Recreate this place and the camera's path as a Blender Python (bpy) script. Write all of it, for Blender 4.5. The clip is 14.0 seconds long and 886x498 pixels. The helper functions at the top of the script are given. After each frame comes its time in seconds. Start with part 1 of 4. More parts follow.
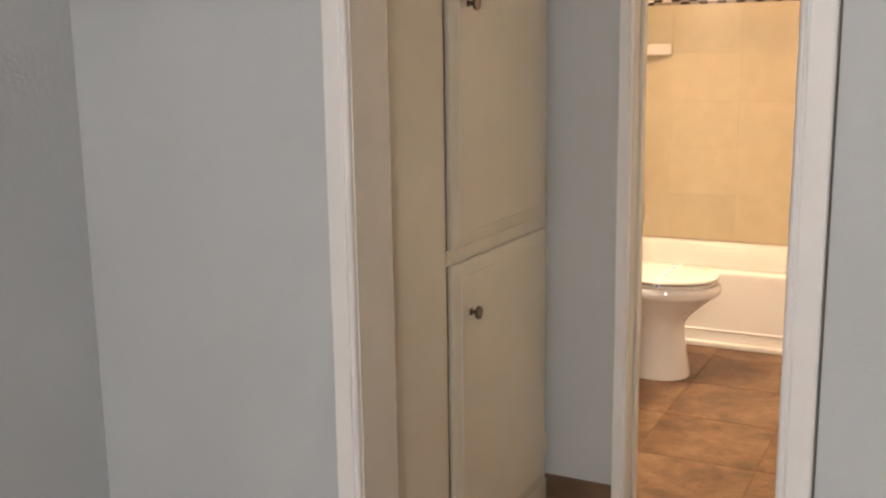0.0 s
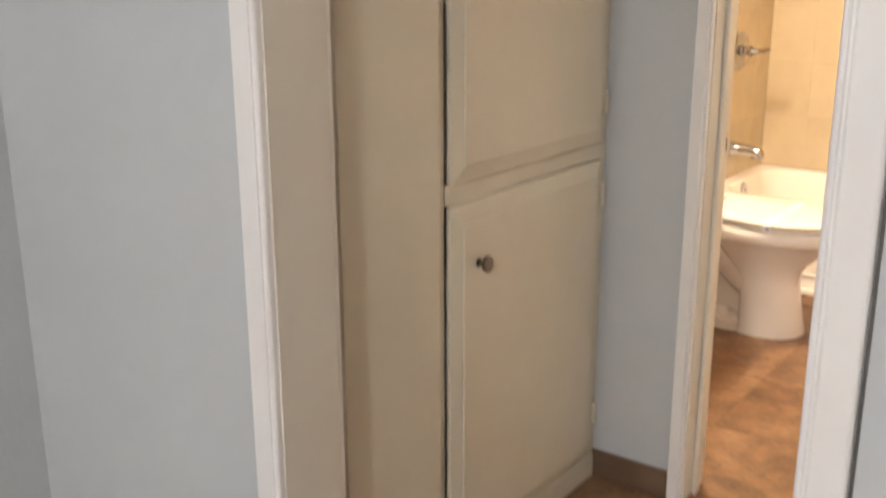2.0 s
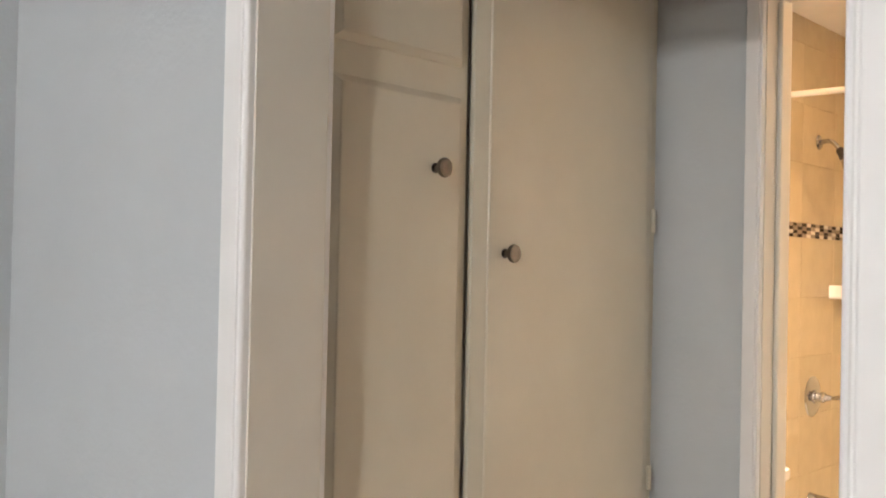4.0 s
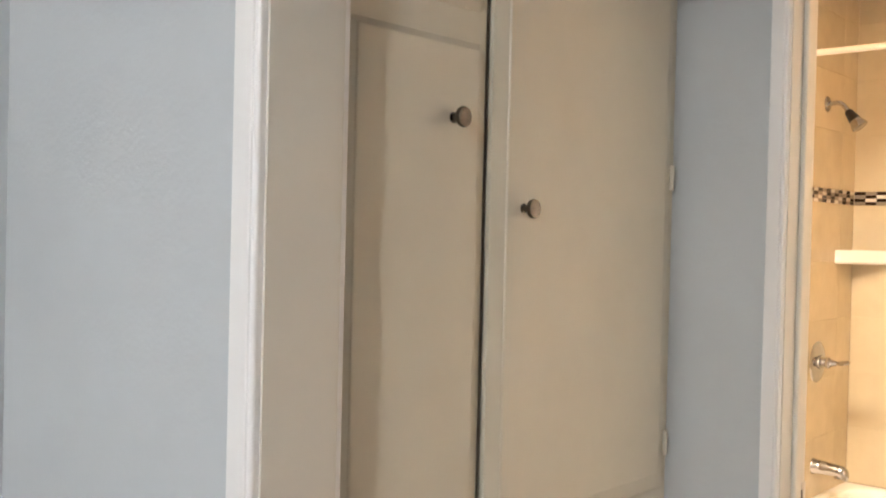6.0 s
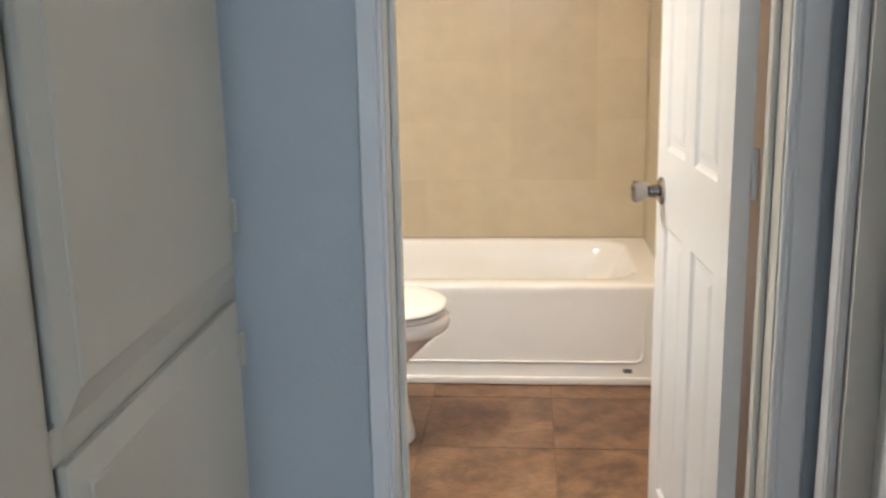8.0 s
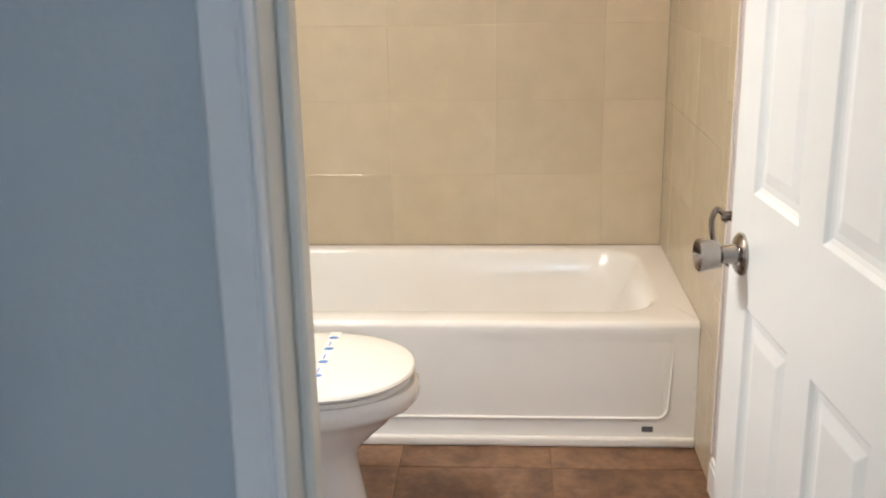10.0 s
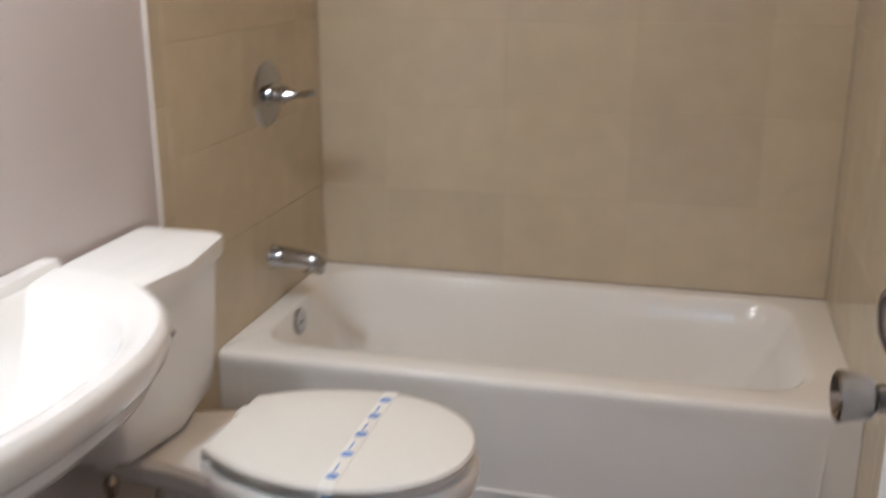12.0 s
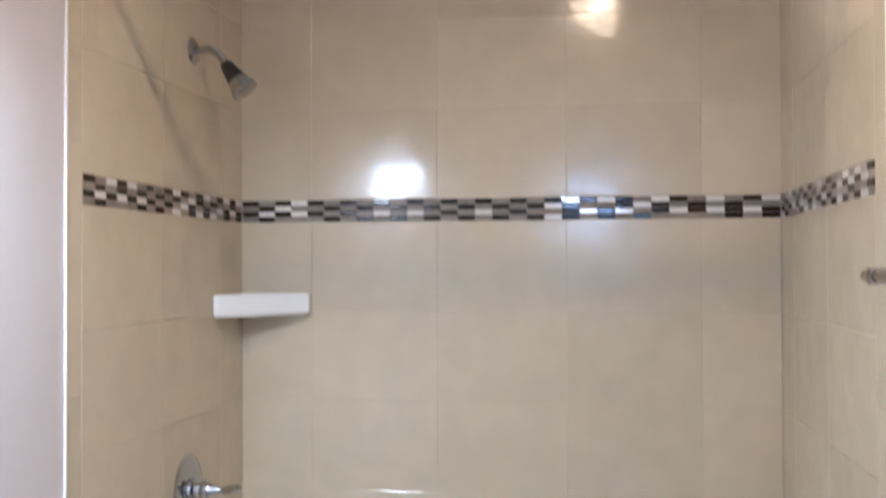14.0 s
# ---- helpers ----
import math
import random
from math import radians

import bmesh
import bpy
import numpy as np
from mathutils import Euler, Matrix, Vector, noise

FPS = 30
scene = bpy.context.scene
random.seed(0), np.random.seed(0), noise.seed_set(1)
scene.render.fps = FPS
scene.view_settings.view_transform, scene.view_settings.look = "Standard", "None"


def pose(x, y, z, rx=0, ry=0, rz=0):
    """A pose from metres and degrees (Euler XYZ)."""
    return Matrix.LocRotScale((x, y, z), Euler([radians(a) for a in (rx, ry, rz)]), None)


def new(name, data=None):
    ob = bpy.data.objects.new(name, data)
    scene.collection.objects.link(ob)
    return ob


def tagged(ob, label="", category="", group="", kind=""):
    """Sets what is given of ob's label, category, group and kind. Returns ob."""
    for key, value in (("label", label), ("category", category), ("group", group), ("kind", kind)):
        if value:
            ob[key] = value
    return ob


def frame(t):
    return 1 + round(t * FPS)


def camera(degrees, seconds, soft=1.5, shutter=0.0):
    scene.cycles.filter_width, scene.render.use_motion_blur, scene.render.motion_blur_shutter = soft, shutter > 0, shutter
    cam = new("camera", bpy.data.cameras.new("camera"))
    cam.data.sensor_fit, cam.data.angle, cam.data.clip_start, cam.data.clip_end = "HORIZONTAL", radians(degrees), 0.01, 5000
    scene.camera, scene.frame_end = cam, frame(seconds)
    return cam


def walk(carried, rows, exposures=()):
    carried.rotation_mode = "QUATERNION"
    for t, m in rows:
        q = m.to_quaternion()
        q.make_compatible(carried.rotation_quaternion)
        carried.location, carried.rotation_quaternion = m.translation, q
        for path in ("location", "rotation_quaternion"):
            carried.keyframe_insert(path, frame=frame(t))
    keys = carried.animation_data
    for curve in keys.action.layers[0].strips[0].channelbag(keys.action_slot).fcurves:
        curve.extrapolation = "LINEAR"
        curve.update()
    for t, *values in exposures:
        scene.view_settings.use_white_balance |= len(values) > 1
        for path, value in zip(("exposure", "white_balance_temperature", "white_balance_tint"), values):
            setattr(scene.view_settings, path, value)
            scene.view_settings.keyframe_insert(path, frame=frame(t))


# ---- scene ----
# The camera and its walk: seconds, x, y, z, yaw, pitch, roll
cam = camera(47.67, 14.0, soft=1.9, shutter=0.5)
ROWS = [
    (0.0, 1.630, -4.759, 1.410, 27.04, -10.95, 0.83),
    (0.5, 1.698, -4.608, 1.389, 30.97, -13.15, 1.15),
    (1.0, 1.759, -4.467, 1.356, 33.98, -17.00, -0.05),
    (1.5, 1.734, -4.318, 1.321, 35.29, -19.39, -0.48),
    (2.0, 1.686, -4.148, 1.365, 36.67, -16.04, 0.19),
    (2.5, 1.694, -4.052, 1.421, 39.65, -10.89, 0.88),
    (3.0, 1.712, -3.990, 1.458, 41.32, -5.58, -0.89),
    (3.5, 1.715, -3.980, 1.510, 41.76, 0.92, -1.17),
    (6.0, 1.626, -3.946, 1.486, 41.22, -0.92, -1.36),
    (6.5, 1.384, -3.930, 1.449, 29.99, -4.87, 0.71),
    (7.0, 1.251, -3.831, 1.403, 22.18, -8.95, 0.37),
    (7.5, 1.147, -3.660, 1.382, 13.07, -11.58, 2.30),
    (8.0, 1.019, -3.517, 1.352, 4.73, -13.37, 1.13),
    (8.2, 0.951, -3.468, 1.351, 1.91, -13.83, 2.07),
    (10.3, 0.981, -2.518, 1.381, 3.57, -17.42, 0.84),
    (10.5, 0.999, -2.445, 1.336, 4.47, -18.34, 1.13),
    (11.0, 1.113, -2.326, 1.270, 13.82, -21.44, 0.49),
    (11.5, 1.145, -2.237, 1.269, 20.48, -20.52, -0.69),
    (12.0, 1.111, -2.116, 1.343, 14.02, -16.71, -0.03),
    (12.5, 1.039, -2.027, 1.386, 6.81, -14.63, 1.84),
    (13.0, 1.002, -2.009, 1.396, 5.65, -10.76, 1.70),
    (13.5, 1.004, -2.008, 1.456, 6.55, -4.42, 0.68),
    (14.0, 1.025, -2.031, 1.533, 8.71, 0.89, 0.18),
]
EXPOSURES = [
    (0.0, 0.40, 6600, 17), (1.0, 0.58, 6600, 17), (2.0, 0.76, 6400, 16), (2.5, 0.70, 6320, 15), (3.5, 0.78, 6230, 14), (5.8, 1.02, 6100, 13), (6.2, 0.88, 5950, 12), (6.6, 0.54, 5620, 10),
    (7.0, 0.3, 5280, 7), (7.5, 0.28, 4930, 5), (8.2, 0.2, 4850, 6), (10.3, 0.14, 4650, 6), (11.0, 0.2, 4480, 5), (11.6, -0.18, 4430, 6),
    (12.0, -0.70, 4500, 9), (12.5, -0.84, 4330, 9), (13.0, -0.66, 4150, 8), (13.5, -0.1, 4060, 8), (14.0, 0.06, 3950, 8),
]
walk(cam, [(t, pose(x, y, z, 90 + p, r, w)) for t, x, y, z, w, p, r in ROWS], EXPOSURES)

# World, daylight and lamps
world = bpy.data.worlds.new("sky_world")
scene.world = world
world.use_nodes = True
wn = world.node_tree.nodes
sky = wn.new("ShaderNodeTexSky")
sky.sky_type = "NISHITA"
sky.sun_disc = False
sky.sun_elevation = radians(40)
sky.sun_rotation = radians(60)
world.node_tree.links.new(sky.outputs[0], wn["Background"].inputs[0])
wn["Background"].inputs[1].default_value = 0.12


DAY = (1.0, 0.972, 0.89)
WARM = (1.0, 0.80, 0.55)
WARMER = (1.0, 0.55, 0.21)

# ---------------------------------------------------------------- materials


def material(name, colour, rough=0.5, metal=0.0, grain=0.04, scale=8.0, bump=0.0, bump_scale=60.0, vary=0.0, coat=0.0, spec=0.5, second=None, spread=(0.7, 1.3)):
    m = bpy.data.materials.new(name)
    m.use_nodes = True
    n, l = m.node_tree.nodes, m.node_tree.links
    b = n["Principled BSDF"]
    b.inputs["Roughness"].default_value = rough
    b.inputs["Metallic"].default_value = metal
    b.inputs["Coat Weight"].default_value = coat
    b.inputs["Coat Roughness"].default_value = 0.06
    b.inputs["Specular IOR Level"].default_value = spec
    co = n.new("ShaderNodeTexCoord")
    geo = n.new("ShaderNodeNewGeometry")
    noise_a = n.new("ShaderNodeTexNoise")
    noise_a.inputs["Scale"].default_value = scale
    noise_a.inputs["Detail"].default_value = 6
    l.new(geo.outputs["Position"], noise_a.inputs["Vector"])
    noise_b = n.new("ShaderNodeTexNoise")
    noise_b.inputs["Scale"].default_value = scale * 0.17
    noise_b.inputs["Detail"].default_value = 3
    l.new(geo.outputs["Position"], noise_b.inputs["Vector"])
    mix = n.new("ShaderNodeMix")
    mix.data_type = "RGBA"
    ramp = n.new("ShaderNodeMath")
    ramp.operation = "ADD"
    l.new(noise_a.outputs["Fac"], ramp.inputs[0])
    l.new(noise_b.outputs["Fac"], ramp.inputs[1])
    half = n.new("ShaderNodeMapRange")
    half.inputs["From Min"].default_value, half.inputs["From Max"].default_value = spread
    l.new(ramp.outputs[0], half.inputs["Value"])
    l.new(half.outputs[0], mix.inputs[0])
    dark = second or tuple(c * (1 - 2 * grain) for c in colour)
    light = colour if second else tuple(min(1, c * (1 + grain)) for c in colour)
    mix.inputs[6].default_value = (*dark, 1)
    mix.inputs[7].default_value = (*light, 1)
    out = mix.outputs[2]
    if vary:
        info = n.new("ShaderNodeObjectInfo")
        hsv = n.new("ShaderNodeHueSaturation")
        mr = n.new("ShaderNodeMapRange")
        mr.inputs["To Min"].default_value, mr.inputs["To Max"].default_value = 1 - vary, 1 + vary
        l.new(info.outputs["Random"], mr.inputs["Value"])
        l.new(mr.outputs[0], hsv.inputs["Value"])
        l.new(out, hsv.inputs["Color"])
        out = hsv.outputs[0]
    l.new(out, b.inputs["Base Color"])
    rr = n.new("ShaderNodeMapRange")
    rr.inputs["To Min"].default_value, rr.inputs["To Max"].default_value = rough * 0.85, min(1, rough * 1.15)
    l.new(noise_b.outputs["Fac"], rr.inputs["Value"])
    l.new(rr.outputs[0], b.inputs["Roughness"])
    if bump:
        bn = n.new("ShaderNodeTexNoise")
        bn.inputs["Scale"].default_value = bump_scale
        bn.inputs["Detail"].default_value = 4
        l.new(geo.outputs["Position"], bn.inputs["Vector"])
        bp = n.new("ShaderNodeBump")
        bp.inputs["Strength"].default_value = bump
        bp.inputs["Distance"].default_value = 0.004
        l.new(bn.outputs["Fac"], bp.inputs["Height"])
        l.new(bp.outputs[0], b.inputs["Normal"])
    return m


M_WALL = material("grey_blue_wall_paint", (0.49, 0.519, 0.54), 0.55, grain=0.02, scale=5, bump=0.2, bump_scale=90)
M_BATHWALL = material("pale_bath_wall_paint", (0.60, 0.555, 0.55), 0.5, grain=0.015, scale=5, bump=0.15, bump_scale=90)
M_CEIL = material("white_ceiling_paint", (0.78, 0.77, 0.75), 0.8, grain=0.02, bump=0.4, bump_scale=120)
M_TRIM = material("white_trim_paint", (0.78, 0.775, 0.77), 0.32, grain=0.012, scale=12, bump=0.06, bump_scale=40)
M_DOOR = material("white_door_paint", (0.80, 0.80, 0.80), 0.3, grain=0.01, scale=10, bump=0.05, bump_scale=50)
M_CAB = material("cream_cabinet_paint", (0.63, 0.60, 0.505), 0.36, grain=0.03, scale=6, bump=0.12, bump_scale=35)
M_GAP_SHADE = material("casing_gap_shade", (0.10, 0.095, 0.09), 0.9)
M_DARK = material("latch_hole_black", (0.02, 0.018, 0.016), 0.9)
M_TILE = material("beige_wall_tile", (0.56, 0.485, 0.345), 0.155, grain=0.04, scale=12, vary=0.05, bump=0.5, bump_scale=9, spec=0.5)
M_GROUT = material("beige_grout", (0.55, 0.475, 0.328), 0.7, grain=0.06, scale=30)
M_GROUT_DARK = material("taupe_grout", (0.34, 0.29, 0.23), 0.8, grain=0.06, scale=30)
M_CAULK = material("white_caulk", (0.80, 0.78, 0.74), 0.4, grain=0.02)
M_MOS_DARK = material("dark_brown_glass", (0.022, 0.012, 0.008), 0.12, vary=0.4, grain=0.1, scale=40, spec=0.3)
M_MOS_TAUPE = material("taupe_stone", (0.235, 0.20, 0.158), 0.38, vary=0.16, grain=0.1, scale=40, spec=0.3)
M_MOS_WHITE = material("white_glass", (0.74, 0.71, 0.66), 0.08, vary=0.06, grain=0.03, scale=40)
M_FGROUT = material("brown_floor_grout", (0.19, 0.12, 0.068), 0.9, grain=0.1, scale=30)
M_BASE = material("brown_tile_skirting", (0.185, 0.118, 0.075), 0.4, second=(0.10, 0.062, 0.038), scale=9, vary=0.06)
M_PORC = material("white_porcelain", (0.82, 0.81, 0.795), 0.08, grain=0.008, scale=4, coat=0.3)
M_TUB = material("white_tub_enamel", (0.86, 0.845, 0.815), 0.19, grain=0.015, scale=4, coat=0.2)
M_SEAT = material("white_seat_plastic", (0.80, 0.785, 0.74), 0.22, grain=0.01, scale=4)
M_CHROME = material("chrome", (0.47, 0.475, 0.49), 0.08, 1.0, grain=0.02)
M_KNOB = material("dark_nickel", (0.17, 0.155, 0.14), 0.24, 1.0, grain=0.08, scale=80)
M_NICKEL = material("satin_nickel", (0.36, 0.335, 0.31), 0.14, 1.0, grain=0.05, scale=60)
M_STEEL = material("strike_steel", (0.55, 0.54, 0.52), 0.3, 1.0, grain=0.04)
M_BLACK = material("black_plastic", (0.02, 0.018, 0.018), 0.35)
M_HOSE = material("braided_hose", (0.22, 0.21, 0.2), 0.45, 0.6, grain=0.2, scale=300)
M_PAPER = material("white_paper_band", (0.80, 0.785, 0.75), 0.6, grain=0.02)
M_BLUE = material("blue_print", (0.12, 0.24, 0.60), 0.6)
M_STICKER = material("grey_sticker", (0.10, 0.10, 0.11), 0.5, grain=0.2, scale=80)


def slate_look(name):
    """Mottled brown ceramic in the look of slate: clouds, drifting veins and fine grain, shifted from tile to tile."""
    m = bpy.data.materials.new(name)
    m.use_nodes = True
    n, l = m.node_tree.nodes, m.node_tree.links
    b = n["Principled BSDF"]
    geo = n.new("ShaderNodeNewGeometry")
    info = n.new("ShaderNodeObjectInfo")
    shift = n.new("ShaderNodeVectorMath")
    shift.operation = "MULTIPLY_ADD"
    l.new(info.outputs["Random"], shift.inputs[0])
    shift.inputs[1].default_value = (37.0, 19.0, 7.0)
    l.new(geo.outputs["Position"], shift.inputs[2])

    def cloud(scale, detail, distortion, rough=0.55):
        t = n.new("ShaderNodeTexNoise")
        t.inputs["Scale"].default_value = scale
        t.inputs["Detail"].default_value = detail
        t.inputs["Distortion"].default_value = distortion
        t.inputs["Roughness"].default_value = rough
        l.new(shift.outputs[0], t.inputs["Vector"])
        return t.outputs["Fac"]

    big, mid, fine = cloud(4.5, 5, 0.5, 0.6), cloud(14, 6, 0.25, 0.6), cloud(60, 5, 0.0)
    mix = n.new("ShaderNodeMix")
    mix.inputs[0].default_value = 0.42
    l.new(big, mix.inputs[2])
    l.new(mid, mix.inputs[3])
    mix2 = n.new("ShaderNodeMix")
    mix2.inputs[0].default_value = 0.14
    l.new(mix.outputs[0], mix2.inputs[2])
    l.new(fine, mix2.inputs[3])
    ramp = n.new("ShaderNodeValToRGB")
    for _ in range(2):
        ramp.color_ramp.elements.new(0.5)
    for e_, (at, c) in zip(ramp.color_ramp.elements, ((0.37, (0.070, 0.035, 0.018)), (0.46, (0.138, 0.074, 0.037)), (0.54, (0.212, 0.122, 0.062)), (0.66, (0.31, 0.20, 0.112)))):
        e_.position = at
        e_.color = (*c, 1)
    l.new(mix2.outputs[0], ramp.inputs[0])
    l.new(ramp.outputs[0], b.inputs["Base Color"])
    rr = n.new("ShaderNodeMapRange")
    rr.inputs["To Min"].default_value, rr.inputs["To Max"].default_value = 0.28, 0.55
    l.new(mid, rr.inputs["Value"])
    l.new(rr.outputs[0], b.inputs["Roughness"])
    bp = n.new("ShaderNodeBump")
    bp.inputs["Strength"].default_value = 0.35
    bp.inputs["Distance"].default_value = 0.004
    l.new(mix2.outputs[0], bp.inputs["Height"])
    l.new(bp.outputs[0], b.inputs["Normal"])
    return m


M_FLOOR = slate_look("brown_floor_tile")


def lit_material(name, colour, strength):
    m = bpy.data.materials.new(name)
    m.use_nodes = True
    b = m.node_tree.nodes["Principled BSDF"]
    b.inputs["Base Color"].default_value = (*colour, 1)
    b.inputs["Emission Color"].default_value = (*colour, 1)
    b.inputs["Emission Strength"].default_value = strength
    return m


M_BULB = lit_material("lit_globe", WARM, 430)
M_COOL = lit_material("lit_cool_globe", DAY, 228)
M_FAR = lit_material("lit_far_globe", DAY, 240)
M_CLAMP = lit_material("lit_ceiling_lens", WARMER, 590)

# ---------------------------------------------------------------- mesh helpers


def box(bm, x0, y0, z0, x1, y1, z1, bevel=0.0, seg=2):
    made = bmesh.ops.create_cube(bm, size=1.0)
    m = Matrix.Translation(((x0 + x1) / 2, (y0 + y1) / 2, (z0 + z1) / 2)) @ Matrix.Diagonal((abs(x1 - x0), abs(y1 - y0), abs(z1 - z0), 1))
    bmesh.ops.transform(bm, matrix=m, verts=made["verts"])
    if bevel:
        edges = list({e for v in made["verts"] for e in v.link_edges})
        bmesh.ops.bevel(bm, geom=edges, offset=bevel, segments=seg, profile=0.5, affect="EDGES", clamp_overlap=True)
    return bm


def boxes(*rows, bevel=0.0, seg=2):
    bm = bmesh.new()
    for r in rows:
        box(bm, *r, bevel=bevel, seg=seg)
    return bm


def loft(bm, rings, close_first=True, close_last=True):
    """Skin closed rings that have equally many points."""
    rows = [[bm.verts.new(p) for p in ring] for ring in rings]
    n = len(rows[0])
    for a, b in zip(rows, rows[1:]):
        for i in range(n):
            j = (i + 1) % n
            bm.faces.new((a[i], a[j], b[j], b[i]))
    if close_first:
        bm.faces.new(list(reversed(rows[0])))
    if close_last:
        bm.faces.new(rows[-1])
    bmesh.ops.recalc_face_normals(bm, faces=bm.faces[:])
    return bm


def tube(bm, points, radii, n=14):
    """A round bar along points; one radius, or one for each point."""
    pts = [Vector(p) for p in points]
    radii = radii if isinstance(radii, (list, tuple)) else [radii] * len(pts)
    rings, side = [], None
    for i, p in enumerate(pts):
        d = (pts[min(i + 1, len(pts) - 1)] - pts[max(i - 1, 0)]).normalized()
        if side is None:
            side = d.orthogonal().normalized()
        side = (side - d * side.dot(d)).normalized()
        other = d.cross(side)
        rings.append([p + (side * math.cos(a) + other * math.sin(a)) * radii[i] for a in (2 * math.pi * k / n for k in range(n))])
    return loft(bm, rings)


def lathe(bm, start, way, profile, n=24):
    """Turn a profile of (along, radius) about the line from start along way."""
    way = Vector(way).normalized()
    side = way.orthogonal().normalized()
    other = way.cross(side)
    rings = []
    for along, r in profile:
        rings.append([Vector(start) + way * along + (side * math.cos(a) + other * math.sin(a)) * max(r, 1e-4) for a in (2 * math.pi * k / n for k in range(n))])
    return loft(bm, rings)


def smooth_path(points, steps=8):
    """Points along a Catmull-Rom curve."""
    p = [Vector(q) for q in points]
    p = [p[0] * 2 - p[1]] + p + [p[-1] * 2 - p[-2]]
    out = []
    for i in range(1, len(p) - 2):
        for s in range(steps):
            t = s / steps
            a, b, c, d = p[i - 1], p[i], p[i + 1], p[i + 2]
            out.append(0.5 * (2 * b + (c - a) * t + (2 * a - 5 * b + 4 * c - d) * t * t + (3 * b - a - 3 * c + d) * t ** 3))
    return out + [p[-2]]


def finish(name, bm, mat, smooth=False):
    me = bpy.data.meshes.new(name)
    bm.normal_update()
    if smooth:
        for f in bm.faces:
            f.smooth = True
        for e in bm.edges:
            if len(e.link_faces) == 2 and e.calc_face_angle(0) > radians(38):
                e.smooth = False
    bm.to_mesh(me)
    bm.free()
    me.materials.append(mat)
    return me


def thing(name, label, category, at=(0, 0, 0), group="", kind=""):
    ob = new(name)
    ob.location = at
    ob.empty_display_size = 0.05
    return tagged(ob, label, category, group, kind)


def part(name, bm, mat, parent, label="", smooth=False):
    ob = new(name, finish(name, bm, mat, smooth))
    ob.parent = parent
    if parent.parent is None:
        ob.matrix_parent_inverse = Matrix.Translation(-Vector(parent.location))
    return tagged(ob, label)


def setting(name, bm, mat, label="", category="", smooth=False):
    ob = new(name, finish(name, bm, mat, smooth))
    return tagged(ob, label, category, kind="structure")


# ---------------------------------------------------------------- plan
W_BATH = 1.52          # bath width, left wall at x = 0
Y_BACK = 0.77          # tiled back wall
Y_APRON = 0.0          # front of the tub
H_RIM = 0.38
Y_B0, Y_B1 = -1.90, -1.775   # wall between hall and bath
Y_N0, Y_N1 = -3.122, -2.99    # wall between bedroom and hall
X_CAB = 0.520          # face frame of the built-in cupboards
X_HALLR = 1.505
X_BED0, X_BED1 = -0.12, 4.90
Y_BED0 = -8.60
CEIL = 2.60
BJ0, BJ1 = 0.789, 1.420      # bath door jamb faces
NJ0, NJ1 = 0.600, 1.403      # bedroom door jamb faces
H_BD, H_ND = 2.118, 2.12

# ---------------------------------------------------------------- structure
setting("floor_slab", boxes((-0.4, Y_BED0 - 0.15, -0.12, X_BED1 + 0.15, Y_BACK + 0.15, -0.0022)), M_FGROUT, "brown grout bed under the floor tiles", "floor")
setting("ceiling", boxes((-0.4, Y_BED0 - 0.15, CEIL, X_BED1 + 0.15, Y_BACK + 0.15, CEIL + 0.12)), M_CEIL, "plain white painted ceiling", "ceiling")
setting("wall_bath_left", boxes((-0.12, Y_B1 + 0.002, -0.006, 0.0, Y_BACK + 0.12, CEIL)), M_BATHWALL, "pale painted bathroom wall beside the basin", "wall")
setting("wall_bath_right", boxes((W_BATH, Y_B1 + 0.002, -0.006, W_BATH + 0.12, Y_BACK + 0.12, CEIL)), M_BATHWALL, "pale painted bathroom wall behind the door", "wall")
setting("wall_bath_back", boxes((0.0, Y_BACK + 0.010, -0.006, W_BATH, Y_BACK + 0.12, CEIL)), M_GROUT, "tiled wall behind the bathtub", "wall")
setting("wall_bath_door", boxes(
    (-0.12, Y_B0, -0.006, BJ0 - 0.02, Y_B1, CEIL), (BJ1 + 0.02, Y_B0, -0.006, W_BATH + 0.12, Y_B1, CEIL),
    (BJ0 - 0.02, Y_B0, H_BD + 0.02, BJ1 + 0.02, Y_B1, CEIL)), M_WALL, "grey-blue painted wall with the bathroom doorway", "wall")
setting("wall_bedroom_door", boxes(
    (X_BED0 - 0.12, Y_N0, -0.006, NJ0 - 0.02, Y_N1, CEIL), (NJ1 + 0.02, Y_N0, -0.006, X_BED1 + 0.12, Y_N1, CEIL),
    (NJ0 - 0.02, Y_N0, H_ND + 0.02, NJ1 + 0.02, Y_N1, CEIL)), M_WALL, "grey-blue textured wall with the bedroom doorway", "wall")
setting("wall_bedroom_left", boxes((X_BED0 - 0.12, Y_BED0 - 0.12, -0.006, X_BED0, Y_N0, CEIL)), M_WALL, "grey-blue painted bedroom side wall", "wall")
# the two unseen bedroom walls stand far back to weaken bounced light
setting("wall_bedroom_right", boxes((X_BED1, Y_BED0 - 0.12, -0.006, X_BED1 + 0.12, Y_N0, CEIL)), M_WALL, "unseen grey-blue painted bedroom wall, set back to weaken bounced light", "wall")
setting("wall_bedroom_back", boxes((X_BED0, Y_BED0 - 0.12, -0.006, X_BED1, Y_BED0, CEIL)), M_WALL, "unseen grey-blue painted bedroom wall, set back to weaken bounced light", "wall")
setting("wall_hall_back", boxes((-0.12, Y_N1 + 0.002, -0.006, -0.02, Y_B0 - 0.002, CEIL)), M_WALL, "plain wall behind the built-in cupboard", "wall")
